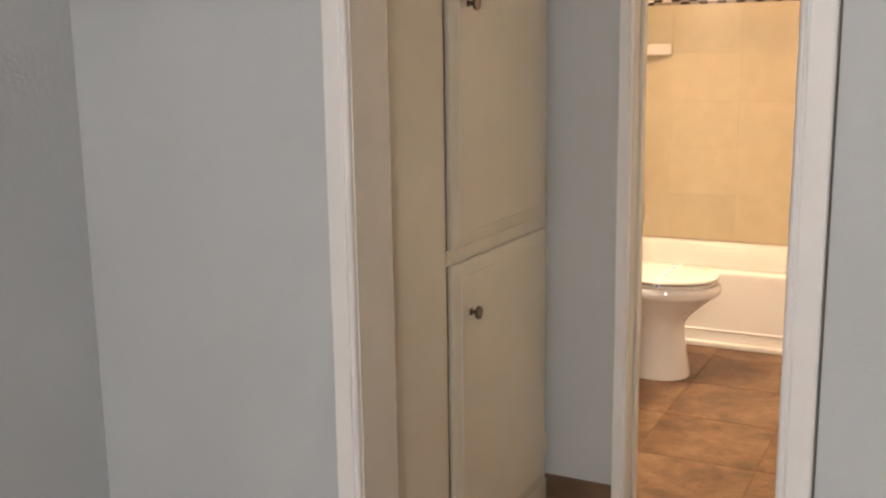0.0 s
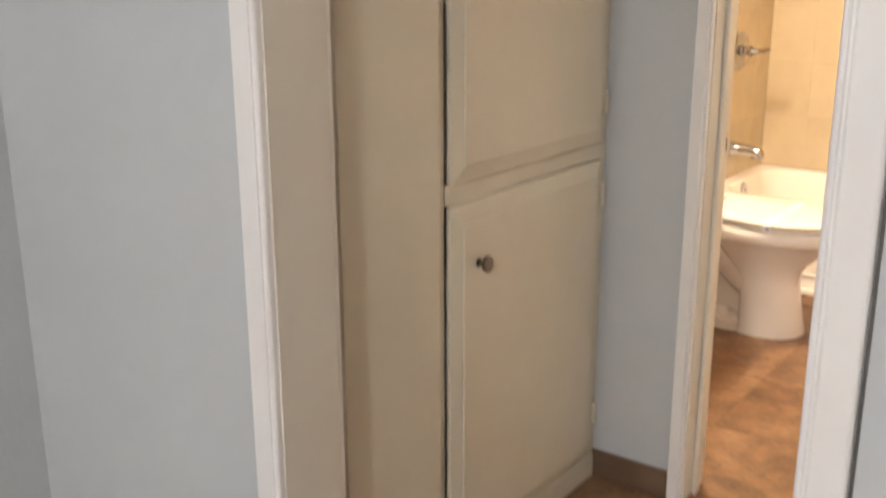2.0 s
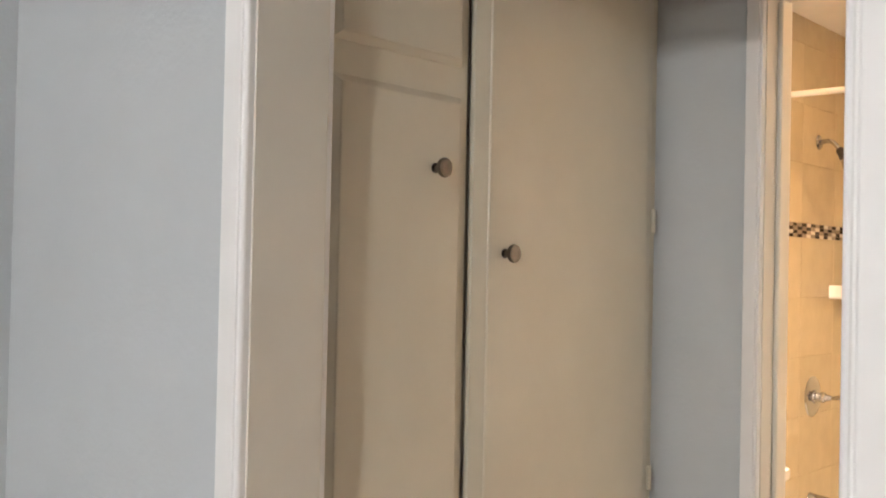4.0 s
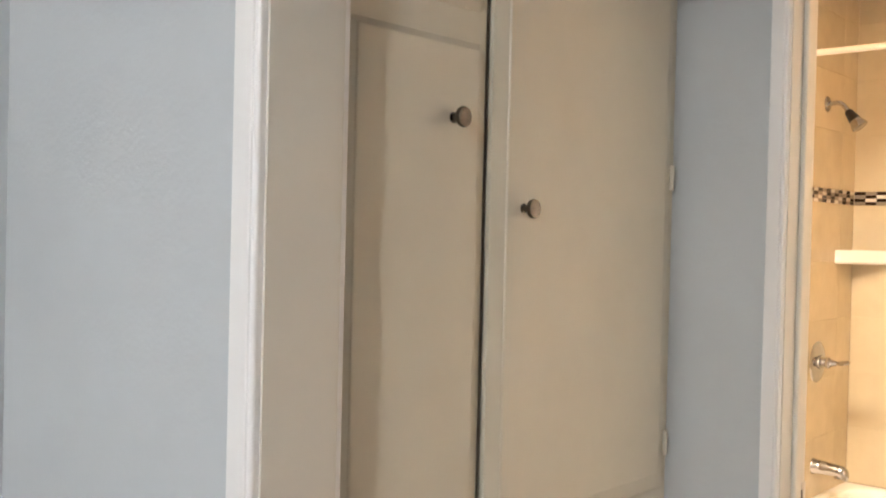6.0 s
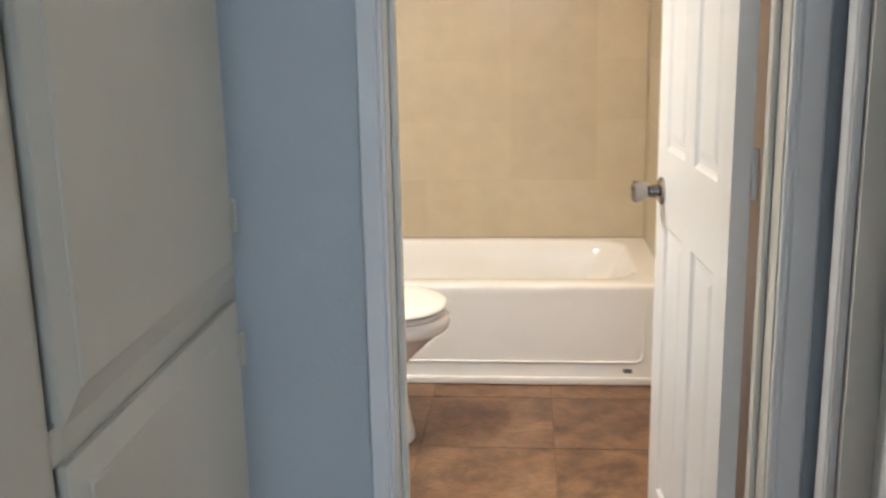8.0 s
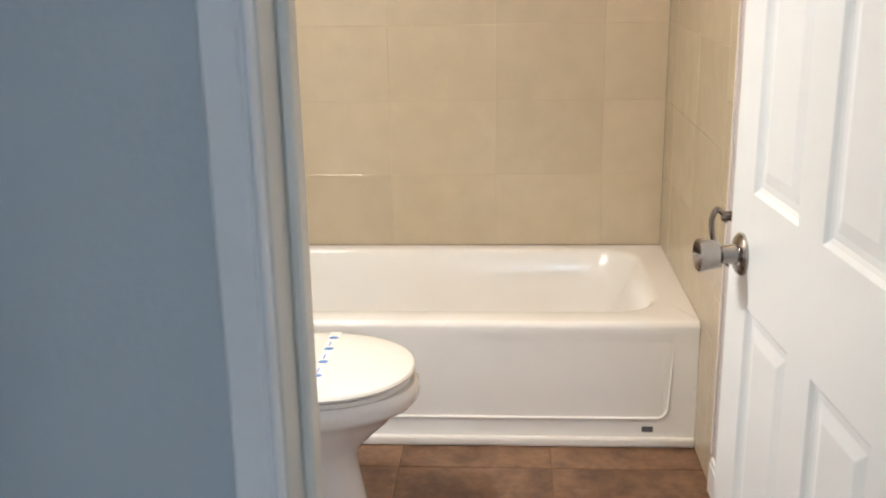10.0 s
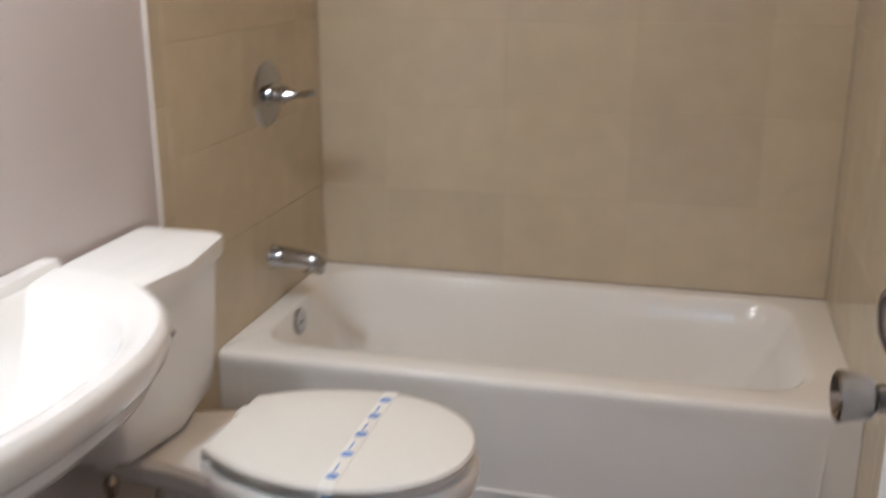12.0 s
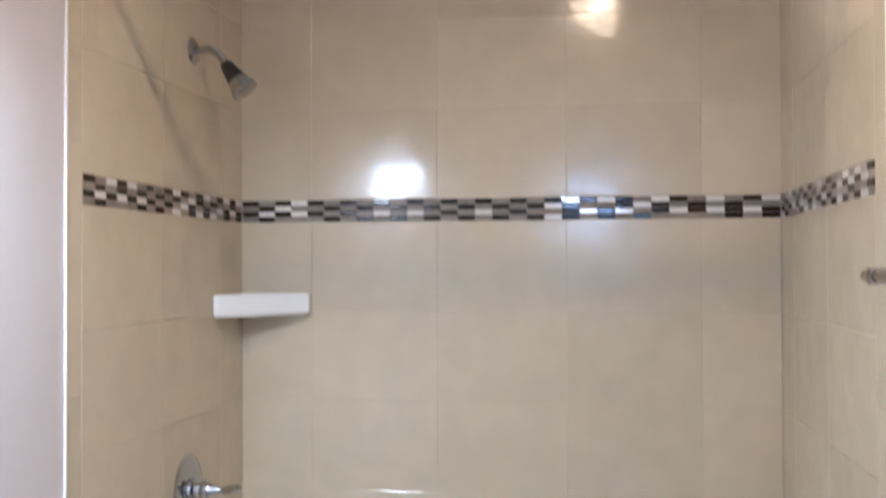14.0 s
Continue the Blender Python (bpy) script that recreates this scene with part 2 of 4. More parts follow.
# right-hand wall of the hall, with a side doorway near the corner
SD0, SD1 = -2.78, -2.005
setting("wall_hall_right", boxes(
    (X_HALLR, SD1, -0.006, X_HALLR + 0.12, Y_B0, CEIL), (X_HALLR, Y_N1, -0.006, X_HALLR + 0.12, SD0, CEIL),
    (X_HALLR, SD0, 2.10, X_HALLR + 0.12, SD1, CEIL)), M_WALL, "grey-blue painted hall wall with a side doorway", "wall")


CASING = ((0.0, 0.0), (0.0, 0.0105), (0.03, 0.0128), (0.08, 0.014), (0.70, 0.014), (0.74, 0.0132), (0.765, 0.0105), (0.80, 0.0098), (0.83, 0.0105), (0.86, 0.0125), (0.90, 0.0136), (0.95, 0.0130), (0.985, 0.0112), (1.0, 0.0085), (1.0, 0.0))


def casing_upright(bm, axis, outer, inner, face, out, z1):
    """An upright of door casing: a flat, a cove and a bead at its inner edge; face is the wall's plane, out its way."""
    rings = []
    for z in (0.0, z1):
        ring = []
        for u, d in CASING:
            p, f = outer + u * (inner - outer), face + out * (0.001 + d)
            ring.append((p, f, z) if axis == "x" else (f, p, z))
        rings.append(ring)
    loft(bm, rings)


def door_trim(name, x0, x1, y0, y1, h, label, stop_y, widths=(0.054, 0.054)):
    """Jamb lining, stops and casing of a doorway in a wall y0..y1."""
    frame_ob = thing(name, label, "door frame", (x0, y0, 0), kind="structure")
    for sx, face in ((x0, 0), (x1, 1)):
        s = -1 if face == 0 else 1
        cw = widths[face]
        lo, hi = sorted((sx, sx + s * 0.019))
        part("jamb", boxes((lo, y0 - 0.001, 0, hi, y1 + 0.001, h), bevel=0.001, seg=1), M_JAMB, frame_ob)
        lo, hi = sorted((sx, sx - s * 0.011))
        if stop_y is not None:
            part("door_stop", boxes((lo, stop_y - 0.017, 0, hi, stop_y + 0.017, h - 0.011), bevel=0.003, seg=1), M_JAMB, frame_ob)
        for wall_y, out in ((y0, -1), (y1, 1)):
            bm = bmesh.new()
            casing_upright(bm, "x", sx + s * (0.003 + cw), sx + s * 0.003, wall_y, out, h + 0.003)
            part("casing", bm, M_TRIM, frame_ob)
    part("head_jamb", boxes((x0, y0 - 0.001, h, x1, y1 + 0.001, h + 0.019), bevel=0.001, seg=1), M_JAMB, frame_ob)
    if stop_y is not None:
        part("head_stop", boxes((x0 + 0.011, stop_y - 0.017, h - 0.011, x1 - 0.011, stop_y + 0.017, h), bevel=0.002, seg=1), M_JAMB, frame_ob)
    for wall_y, out in ((y0, -1), (y1, 1)):
        f0, f1 = sorted((wall_y + out * 0.001, wall_y + out * 0.015))
        part("head_casing", boxes((x0 - 0.003 - widths[0], f0, h + 0.004, x1 + 0.003 + widths[1], f1, h + 0.058), bevel=0.003, seg=1), M_TRIM, frame_ob)
    return frame_ob


M_JAMB = material("cream_jamb_paint", (0.66, 0.64, 0.58), 0.35, grain=0.015, scale=8, bump=0.06, bump_scale=40)
bath_frame = door_trim("door_frame_bath", BJ0, BJ1, Y_B0, Y_B1, H_BD, "white painted bathroom door frame with moulded casing", Y_B1 - 0.055, (0.040, 0.057))
bed_frame = door_trim("door_frame_bedroom", NJ0, NJ1, Y_N0, Y_N1, H_ND, "white painted bedroom door frame with cream jambs", None)

# dark strip along the bedroom casing's outer edge, gap shade put into its colour
part("casing_shade_strip", boxes((NJ1 + 0.058, Y_N0 - 0.0035, 0.0, NJ1 + 0.0615, Y_N0 - 0.0005, H_ND + 0.05)), M_GAP_SHADE, bed_frame, "dark strip standing in for the shaded gap beside the casing")

# side doorway of the hall: casing, jamb and a closed door
side_frame = thing("door_frame_side", "white painted casing of a side door in the hall", "door frame", (X_HALLR, SD1, 0), kind="structure")
bm = bmesh.new()
casing_upright(bm, "y", SD1 + 0.055, SD1 - 0.002, X_HALLR, -1, 2.10)
part("casing", bm, M_TRIM, side_frame)
bm = bmesh.new()
casing_upright(bm, "y", SD0 - 0.055, SD0 + 0.002, X_HALLR, -1, 2.10)
part("casing", bm, M_TRIM, side_frame)
part("head_casing", boxes((X_HALLR - 0.015, SD0 - 0.055, 2.101, X_HALLR - 0.001, SD1 + 0.055, 2.158), bevel=0.003, seg=1), M_TRIM, side_frame)
part("jamb", boxes((X_HALLR + 0.001, SD1 - 0.018, 0, X_HALLR + 0.119, SD1 - 0.001, 2.098)), M_JAMB, side_frame)
part("jamb", boxes((X_HALLR + 0.001, SD0 + 0.001, 0, X_HALLR + 0.119, SD0 + 0.018, 2.098)), M_JAMB, side_frame)
setting("door_side", boxes((X_HALLR + 0.05, SD0 + 0.02, 0.008, X_HALLR + 0.086, SD1 - 0.02, 2.095), bevel=0.002, seg=1), M_DOOR, "closed plain white side door in the hall", "door")

# skirtings
setting("baseboard_hall", boxes((X_CAB + 0.002, Y_B0 - 0.010, 0, BJ0 - 0.046, Y_B0 - 0.0005, 0.078), bevel=0.002, seg=1), M_BASE, "brown tile skirting on the hall wall", "baseboard")
setting("baseboard_bath", boxes((0.0005, -0.75, 0, 0.013, -0.015, 0.085), (0.0005, -0.75, 0.085, 0.009, -0.015, 0.098), bevel=0.003, seg=1), M_TRIM, "white moulded wooden skirting in the bathroom", "baseboard")
setting("baseboard_bath_far", boxes((W_BATH - 0.013, -1.70, 0, W_BATH - 0.0005, -0.245, 0.085), (W_BATH - 0.009, -1.70, 0.085, W_BATH - 0.0005, -0.245, 0.098), bevel=0.003, seg=1), M_TRIM, "white moulded wooden skirting behind the bathroom door", "baseboard")
bed_base = thing("baseboard_bedroom", "brown tile skirting along the bedroom walls", "baseboard", (X_BED0, Y_N0, 0), kind="structure")
x = X_BED0 + 0.012
while x < NJ0 - 0.07:
    x1 = min(x + 0.42, NJ0 - 0.064)
    part("skirting_tile", boxes((x + 0.0015, Y_N0 - 0.010, 0, x1 - 0.0015, Y_N0 - 0.0005, 0.084), bevel=0.0015, seg=1), M_BASE, bed_base)
    x += 0.42
y = Y_N0 - 0.012
while y > Y_N0 - 2.0:
    part("skirting_tile", boxes((X_BED0 + 0.0005, y - 0.4185, 0, X_BED0 + 0.010, y - 0.0015, 0.084), bevel=0.0015, seg=1), M_BASE, bed_base)
    y -= 0.42

# ---------------------------------------------------------------- hall: built-in cupboards


def slab_door(x0, y0, z0, y1, z1, border=0.038, sides=(1, 1, 1, 1)):
    """A cupboard door that faces +x: a thin edge and a broad bevel that rises to a crisp arris round the flat field."""
    bm = bmesh.new()
    prof = [(0.0, 0.0), (0.0, 0.0085), (0.0015, 0.0100), (border - 0.005, 0.0178), (border - 0.004, 0.0198), (border - 0.002, 0.0208), (border + 0.001, 0.0210)]
    rings = []
    for inset, up in prof:
        a = [y0 + inset * sides[0], y1 - inset * sides[1], z0 + inset * sides[2], z1 - inset * sides[3]]
        rings.append([(x0 + up, a[0], a[2]), (x0 + up, a[1], a[2]), (x0 + up, a[1], a[3]), (x0 + up, a[0], a[3])])
    return loft(bm, rings)


def round_knob(parent, x, y, z):
    bm = bmesh.new()
    lathe(bm, (x, y, z), (1, 0, 0), [(0, 0.009), (0.002, 0.0095), (0.004, 0.006), (0.012, 0.0055), (0.016, 0.010), (0.019, 0.0165), (0.023, 0.0178), (0.027, 0.0165), (0.0285, 0.012), (0.0275, 0.009), (0.028, 0.0)], 24)
    return part("knob", bm, M_KNOB, parent, "round dark nickel knob", smooth=True)


def hinge(parent, x, y, z):
    bm = boxes((x, y - 0.004, z - 0.028, x + 0.004, y + 0.012, z + 0.028), bevel=0.001, seg=1)
    tube(bm, [(x + 0.005, y, z - 0.026), (x + 0.005, y, z + 0.026)], 0.0045, 10)
    return part("hinge", bm, M_CAB, parent, "painted-over cupboard hinge", smooth=True)


Y_MID = -2.581   # end of the narrow cupboard; a slot runs beside the proud doors
Y_TALL = -2.557
tall = thing("linen_cupboard", "tall cream painted built-in cupboard with stacked doors", "cupboard", (0.2, -2.24, 0))
part("body", boxes((0.0, Y_TALL, 0.0, X_CAB - 0.02, Y_B0 - 0.003, CEIL - 0.001)), M_CAB, tall)
part("face_frame", boxes(
    (X_CAB - 0.019, Y_TALL, 0.0, X_CAB, -2.545, CEIL - 0.001), (X_CAB - 0.05, Y_MID + 0.001, 0.0, X_CAB - 0.0005, Y_TALL - 0.0005, 0.072), (X_CAB - 0.05, Y_MID + 0.001, 0.890, X_CAB - 0.0005, Y_TALL - 0.0005, 0.932), (X_CAB - 0.019, -1.965, 0.0, X_CAB, Y_B0 - 0.001, CEIL - 0.001),
    (X_CAB - 0.019, -2.545, 0.0, X_CAB, -1.965, 0.10), (X_CAB - 0.019, -2.545, 0.875, X_CAB, -1.965, 0.95), (X_CAB - 0.019, -2.545, 2.28, X_CAB, -1.965, CEIL - 0.001)), M_CAB, tall)
part("plinth", boxes((X_CAB, -2.575, 0.0, X_CAB + 0.010, -1.912, 0.068), bevel=0.003, seg=1), M_CAB, tall)
low_door = part("lower_door", slab_door(X_CAB + 0.003, -2.576, 0.076, -1.942, 0.889), M_CAB, tall)
up_door = part("upper_door", slab_door(X_CAB + 0.003, -2.574, 0.933, -1.940, 2.30), M_CAB, tall)
round_knob(low_door, X_CAB + 0.0238, -2.493, 0.758)
round_knob(up_door, X_CAB + 0.0238, -2.493, 1.533)
for z in (0.20, 0.80):
    hinge(low_door, X_CAB + 0.012, -1.936, z)
for z in (1.03, 1.62, 2.18):
    hinge(up_door, X_CAB + 0.012, -1.934, z)

side = thing("hall_cupboard", "cream painted built-in cupboard with one tall door", "cupboard", (0.2, -2.79, 0))
part("body", boxes((0.0, Y_N1 + 0.003, 0.0, X_CAB - 0.02, Y_MID - 0.001, CEIL - 0.001)), M_CAB, side)
part("face_frame", boxes(
    (X_CAB - 0.019, Y_N1 + 0.001, 0.0, X_CAB, -2.90, CEIL - 0.001), (X_CAB - 0.019, -2.615, 0.0, X_CAB, Y_MID - 0.001, CEIL - 0.001),
    (X_CAB - 0.019, -2.90, 0.0, X_CAB, -2.615, 0.10), (X_CAB - 0.019, -2.90, 1.79, X_CAB, -2.615, 1.89), (X_CAB - 0.019, -2.90, 2.28, X_CAB, -2.615, CEIL - 0.001)), M_CAB, side)
part("plinth", boxes((X_CAB, -2.975, 0.0, X_CAB + 0.010, -2.578, 0.068), bevel=0.003, seg=1), M_CAB, side)
tall_door = part("tall_door", slab_door(X_CAB - 0.006, -2.915, 0.076, -2.602, 1.812, 0.016), M_CAB, side)
top_door = part("top_door", slab_door(X_CAB - 0.006, -2.915, 1.868, -2.602, 2.30, 0.016), M_CAB, side)
round_knob(tall_door, X_CAB + 0.0148, -2.682, 1.678)

# ---------------------------------------------------------------- bathroom door, open against the wall
DOOR_W, DOOR_T, DOOR_H = 0.640, 0.035, 2.09
door = thing("bathroom_door", "open white six-panel bathroom door with nickel knob", "door")


def panel_door(w, t, h):
    """A leaf in x = 0..w, y = 0..t with six sunk and raised panels on both faces."""
    bm = bmesh.new()
    cols = ((0.095, w / 2 - 0.042), (w / 2 + 0.042, w - 0.095))
    rows = ((0.17, 0.845), (1.02, 1.66), (1.775, h - 0.11))
    xs = sorted({0, w, *[c for col in cols for c in col]})
    zs = sorted({0, h, *[r for row in rows for r in row]})
    for face_y, s in ((0.0, 1), (t, -1)):
        for xa, xb in zip(xs, xs[1:]):
            for za, zb in zip(zs, zs[1:]):
                if (xa, xb) in cols and (za, zb) in rows:
                    rings = []
                    for inset, deep in ((0, 0), (0.006, 0.005), (0.012, 0.0075), (0.022, 0.0075), (0.042, 0.0025), (0.048, 0.0025)):
                        yy = face_y + s * deep
                        rings.append([bm.verts.new(p) for p in ((xa + inset, yy, za + inset), (xb - inset, yy, za + inset), (xb - inset, yy, zb - inset), (xa + inset, yy, zb - inset))])
                    for a, b in zip(rings, rings[1:]):
                        for i in range(4):
                            bm.faces.new((a[i], a[(i + 1) % 4], b[(i + 1) % 4], b[i]))
                    bm.faces.new(rings[-1])
                else:
                    bm.faces.new([bm.verts.new(p) for p in ((xa, face_y, za), (xb, face_y, za), (xb, face_y, zb), (xa, face_y, zb))])
    for a, b in (((0, 0), (w, 0)), ((w, 0), (w, h)), ((w, h), (0, h)), ((0, h), (0, 0))):
        bm.faces.new([bm.verts.new(p) for p in ((a[0], 0, a[1]), (b[0], 0, b[1]), (b[0], t, b[1]), (a[0], t, a[1]))])
    bmesh.ops.remove_doubles(bm, verts=bm.verts[:], dist=1e-5)
    bmesh.ops.recalc_face_normals(bm, faces=bm.faces[:])
    return bm


leaf = new("leaf", finish("leaf", panel_door(DOOR_W, DOOR_T, DOOR_H), M_DOOR))
leaf.parent = door
for s in (1, -1):
    bm = bmesh.new()
    y0 = DOOR_T if s > 0 else 0.0
    lathe(bm, (DOOR_W - 0.062, y0, 0.918), (0, s, 0), [(0.0, 0.033), (0.004, 0.033), (0.009, 0.028), (0.011, 0.016), (0.032, 0.0135), (0.035, 0.018), (0.039, 0.021), (0.062, 0.0255), (0.068, 0.0255), (0.070, 0.0225), (0.063, 0.012), (0.058, 0.0)], 32)
    knob = new("door_knob", finish("door_knob", bm, M_NICKEL, True))
    knob.parent = leaf
    tagged(knob, "satin nickel tulip door knob")
bm = boxes((DOOR_W - 0.0005, DOOR_T / 2 - 0.012, 0.89, DOOR_W + 0.0015, DOOR_T / 2 + 0.012, 0.946), bevel=0.0005, seg=1)
latch = new("latch_plate", finish("latch_plate", bm, M_NICKEL))
latch.parent = leaf
for z in (0.25, 1.05, 1.85):
    bm = bmesh.new()
    tube(bm, [(-0.004, -0.004, z - 0.045), (-0.004, -0.004, z + 0.045)], 0.006, 10)
    hg = new("hinge", finish("hinge", bm, M_DOOR, True))
    hg.parent = leaf
# hinged at the bath side of the jamb, swung about 94 degrees
door.matrix_world = pose(BJ1 - 0.010, Y_B1 + 0.040, 0.012, 0, 0, 94.2)

# strike plate in the latch jamb
strike = thing("strike_plate", "worn steel strike plate in the door jamb", "strike plate", (BJ0, Y_B1 - 0.02, 0.935))
bm = boxes((BJ0 + 0.0002, Y_B1 - 0.027, 0.899, BJ0 + 0.0022, Y_B1 + 0.006, 0.914), (BJ0 + 0.0002, Y_B1 - 0.027, 0.946, BJ0 + 0.0022, Y_B1 + 0.006, 0.961),
           (BJ0 + 0.0002, Y_B1 - 0.027, 0.914, BJ0 + 0.0022, Y_B1 - 0.021, 0.946), (BJ0 + 0.0002, Y_B1 - 0.008, 0.914, BJ0 + 0.0022, Y_B1 + 0.006, 0.946))
part("plate", bm, M_STEEL, strike)
# thin near-black plate: the latch hole's shade as colour
part("latch_hole_shade", boxes((BJ0 + 0.0002, Y_B1 - 0.0212, 0.9138, BJ0 + 0.001, Y_B1 - 0.0078, 0.9462)), M_DARK, strike, "black plate standing in for the shade in the latch hole")
for z in (0.9065, 0.9535):
    bm = bmesh.new()
    lathe(bm, (BJ0 + 0.002, Y_B1 - 0.014, z), (1, 0, 0), [(0, 0.004), (0.001, 0.0035), (0.0012, 0)], 12)
    part("screw", bm, M_STEEL, strike)

# ---------------------------------------------------------------- bathtub


def rounded_rect(x0, y0, x1, y1, r, z, n=8):
    pts = []
    for cx, cy, a0 in ((x1 - r, y0 + r, -90), (x1 - r, y1 - r, 0), (x0 + r, y1 - r, 90), (x0 + r, y0 + r, 180)):
        for k in range(n + 1):
            a = radians(a0 + 90 * k / n)
            pts.append((cx + r * math.cos(a), cy + r * math.sin(a), z))
    return pts


tub = thing("bathtub", "white enamelled alcove bathtub with panelled apron", "bathtub", (0.76, 0.38, 0))
bm = bmesh.new()
e = 0.003
loft(bm, [
    rounded_rect(e, 0.0022, W_BATH - e, Y_BACK - e, 0.004, H_RIM - 0.060), rounded_rect(e, 0.0012, W_BATH - e, Y_BACK - e, 0.004, H_RIM - 0.040),
    rounded_rect(e, 0.000, W_BATH - e, Y_BACK - e, 0.005, H_RIM - 0.018), rounded_rect(e, 0.002, W_BATH - e, Y_BACK - e, 0.006, H_RIM - 0.008),
    rounded_rect(e, 0.008, W_BATH - e, Y_BACK - e, 0.008, H_RIM - 0.002), rounded_rect(e, 0.016, W_BATH - e, Y_BACK - e, 0.01, H_RIM),
    rounded_rect(0.058, 0.085, W_BATH - 0.085, Y_BACK - 0.040, 0.13, H_RIM), rounded_rect(0.064, 0.094, W_BATH - 0.096, Y_BACK - 0.048, 0.13, H_RIM - 0.003),
    rounded_rect(0.069, 0.100, W_BATH - 0.108, Y_BACK - 0.054, 0.13, H_RIM - 0.012), rounded_rect(0.080, 0.108, W_BATH - 0.15, Y_BACK - 0.066, 0.13, H_RIM - 0.10),
    rounded_rect(0.105, 0.122, W_BATH - 0.24, Y_BACK - 0.085, 0.13, 0.12), rounded_rect(0.160, 0.150, W_BATH - 0.30, Y_BACK - 0.115, 0.12, 0.072),
    rounded_rect(0.24, 0.22, W_BATH - 0.38, Y_BACK - 0.19, 0.09, 0.055)], close_first=False)
part("basin", bm, M_TUB, tub, smooth=True)
bm = bmesh.new()
# apron: flat border and a sunk field with softened edges
rings = []
for inset, y in ((0.0, 0.030), (0.0, 0.0032), (0.001, 0.0022)):
    rings.append([(e + inset, y, 0.001), (W_BATH - e - inset, y, 0.001), (W_BATH - e - inset, y, H_RIM - 0.060), (e + inset, y, H_RIM - 0.060)])
for bx, bz, y in ((0.080, 0.078, 0.0022), (0.086, 0.084, 0.0026), (0.092, 0.090, 0.0042)):
    rings.append([(e + bx, y, bz), (W_BATH - e - bx, y, bz), (W_BATH - e - bx - 0.01, 0.0022, H_RIM - 0.0602 - 0.25 * (bx - 0.08)), (e + bx + 0.01, 0.0022, H_RIM - 0.0602 - 0.25 * (bx - 0.08))])
loft(bm, rings)
part("apron", bm, M_TUB, tub)
bm = bmesh.new()
BX0, BX1 = 0.080, W_BATH - 0.082
bead = [(BX0 - 0.012, 0.0018, 0.335), (BX0, 0.0014, 0.125)]
bead += [(BX0 + 0.034 - 0.034 * math.cos(radians(15 * k)), 0.0014, 0.119 - 0.034 * math.sin(radians(15 * k))) for k in range(7)]
bead += [(BX1 - 0.034 + 0.034 * math.sin(radians(15 * k)), 0.0014, 0.119 - 0.034 * math.cos(radians(15 * k))) for k in range(7)]
bead += [(BX1, 0.0014, 0.125), (BX1 + 0.012, 0.0018, 0.335)]
tube(bm, bead, [0.0006] + [0.0042] * (len(bead) - 2) + [0.0006], 8)
part("apron_bead", bm, M_TUB, tub, smooth=True)
part("base_strip", boxes((0.003, -0.016, 0.0, W_BATH - 0.004, 0.0018, 0.030), bevel=0.007, seg=3), M_CAULK, tub, "white caulked strip at the floor", smooth=True)
part("sticker", boxes((1.366, 0.0006, 0.044, 1.398, 0.0021, 0.060)), M_STICKER, tub, "small dark printed sticker")
bm = bmesh.new()
lathe(bm, (0.0725, 0.360, 0.332), (1, 0, 0.12), [(0, 0.037), (0.006, 0.037), (0.010, 0.033), (0.011, 0.0)], 28)
part("overflow_plate", bm, M_CHROME, tub, "round chrome overflow plate", smooth=True)
bm = bmesh.new()
lathe(bm, (0.0832, 0.360, 0.3335), (1, 0, 0.12), [(0, 0.006), (0.002, 0.0055), (0.0026, 0.0)], 14)
part("overflow_screw", bm, M_KNOB, tub, "dark screw head in the overflow plate", smooth=True)
bm = bmesh.new()
lathe(bm, (0.32, 0.375, 0.056), (0, 0, 1), [(0, 0.035), (0.004, 0.033), (0.005, 0.0)], 24)
part("drain", bm, M_CHROME, tub, "chrome drain", smooth=True)

# shower fittings on the tiled end wall
spout = thing("tub_spout", "chrome tub spout on the tiled wall", "tub spout", (0, 0.36, 0.52))
bm = bmesh.new()
rings = []
for x, z, h, w in ((0.001, 0.520, 0.034, 0.034), (0.010, 0.520, 0.034, 0.034), (0.014, 0.520, 0.031, 0.031), (0.050, 0.520, 0.029, 0.029), (0.090, 0.518, 0.026, 0.026), (0.115, 0.515, 0.026, 0.025), (0.134, 0.509, 0.029, 0.025), (0.146, 0.504, 0.028, 0.023), (0.153, 0.501, 0.020, 0.017), (0.155, 0.499, 0.008, 0.008)):
    rings.append([(x, 0.36 + w * math.cos(a), z + h * math.sin(a)) for a in (2 * math.pi * k / 20 for k in range(20))])
loft(bm, rings)
part("spout_body", bm, M_CHROME, spout, smooth=True)
bm = bmesh.new()
lathe(bm, (0.112, 0.36, 0.500), (0, 0, -1), [(0, 0.016), (0.016, 0.016), (0.017, 0.012), (0.010, 0.0)], 16)
part("outlet", bm, M_CHROME, spout, smooth=True)

valve = thing("shower_valve", "round chrome shower valve plate with lever", "shower valve", (0, 0.376, 0.968))
bm = bmesh.new()
lathe(bm, (0.0008, 0.376, 0.968), (1, 0, 0), [(0, 0.088), (0.003, 0.089), (0.008, 0.084), (0.012, 0.070), (0.014, 0.040), (0.015, 0.0)], 40)
part("plate", bm, M_CHROME, valve, smooth=True)
bm = bmesh.new()
lathe(bm, (0.014, 0.376, 0.968), (1, 0, 0), [(0, 0.030), (0.008, 0.028), (0.012, 0.020), (0.026, 0.018), (0.030, 0.024), (0.040, 0.025), (0.046, 0.020), (0.048, 0)], 28)
part("handle_hub", bm, M_CHROME, valve, smooth=True)
bm = bmesh.new()
rings = []
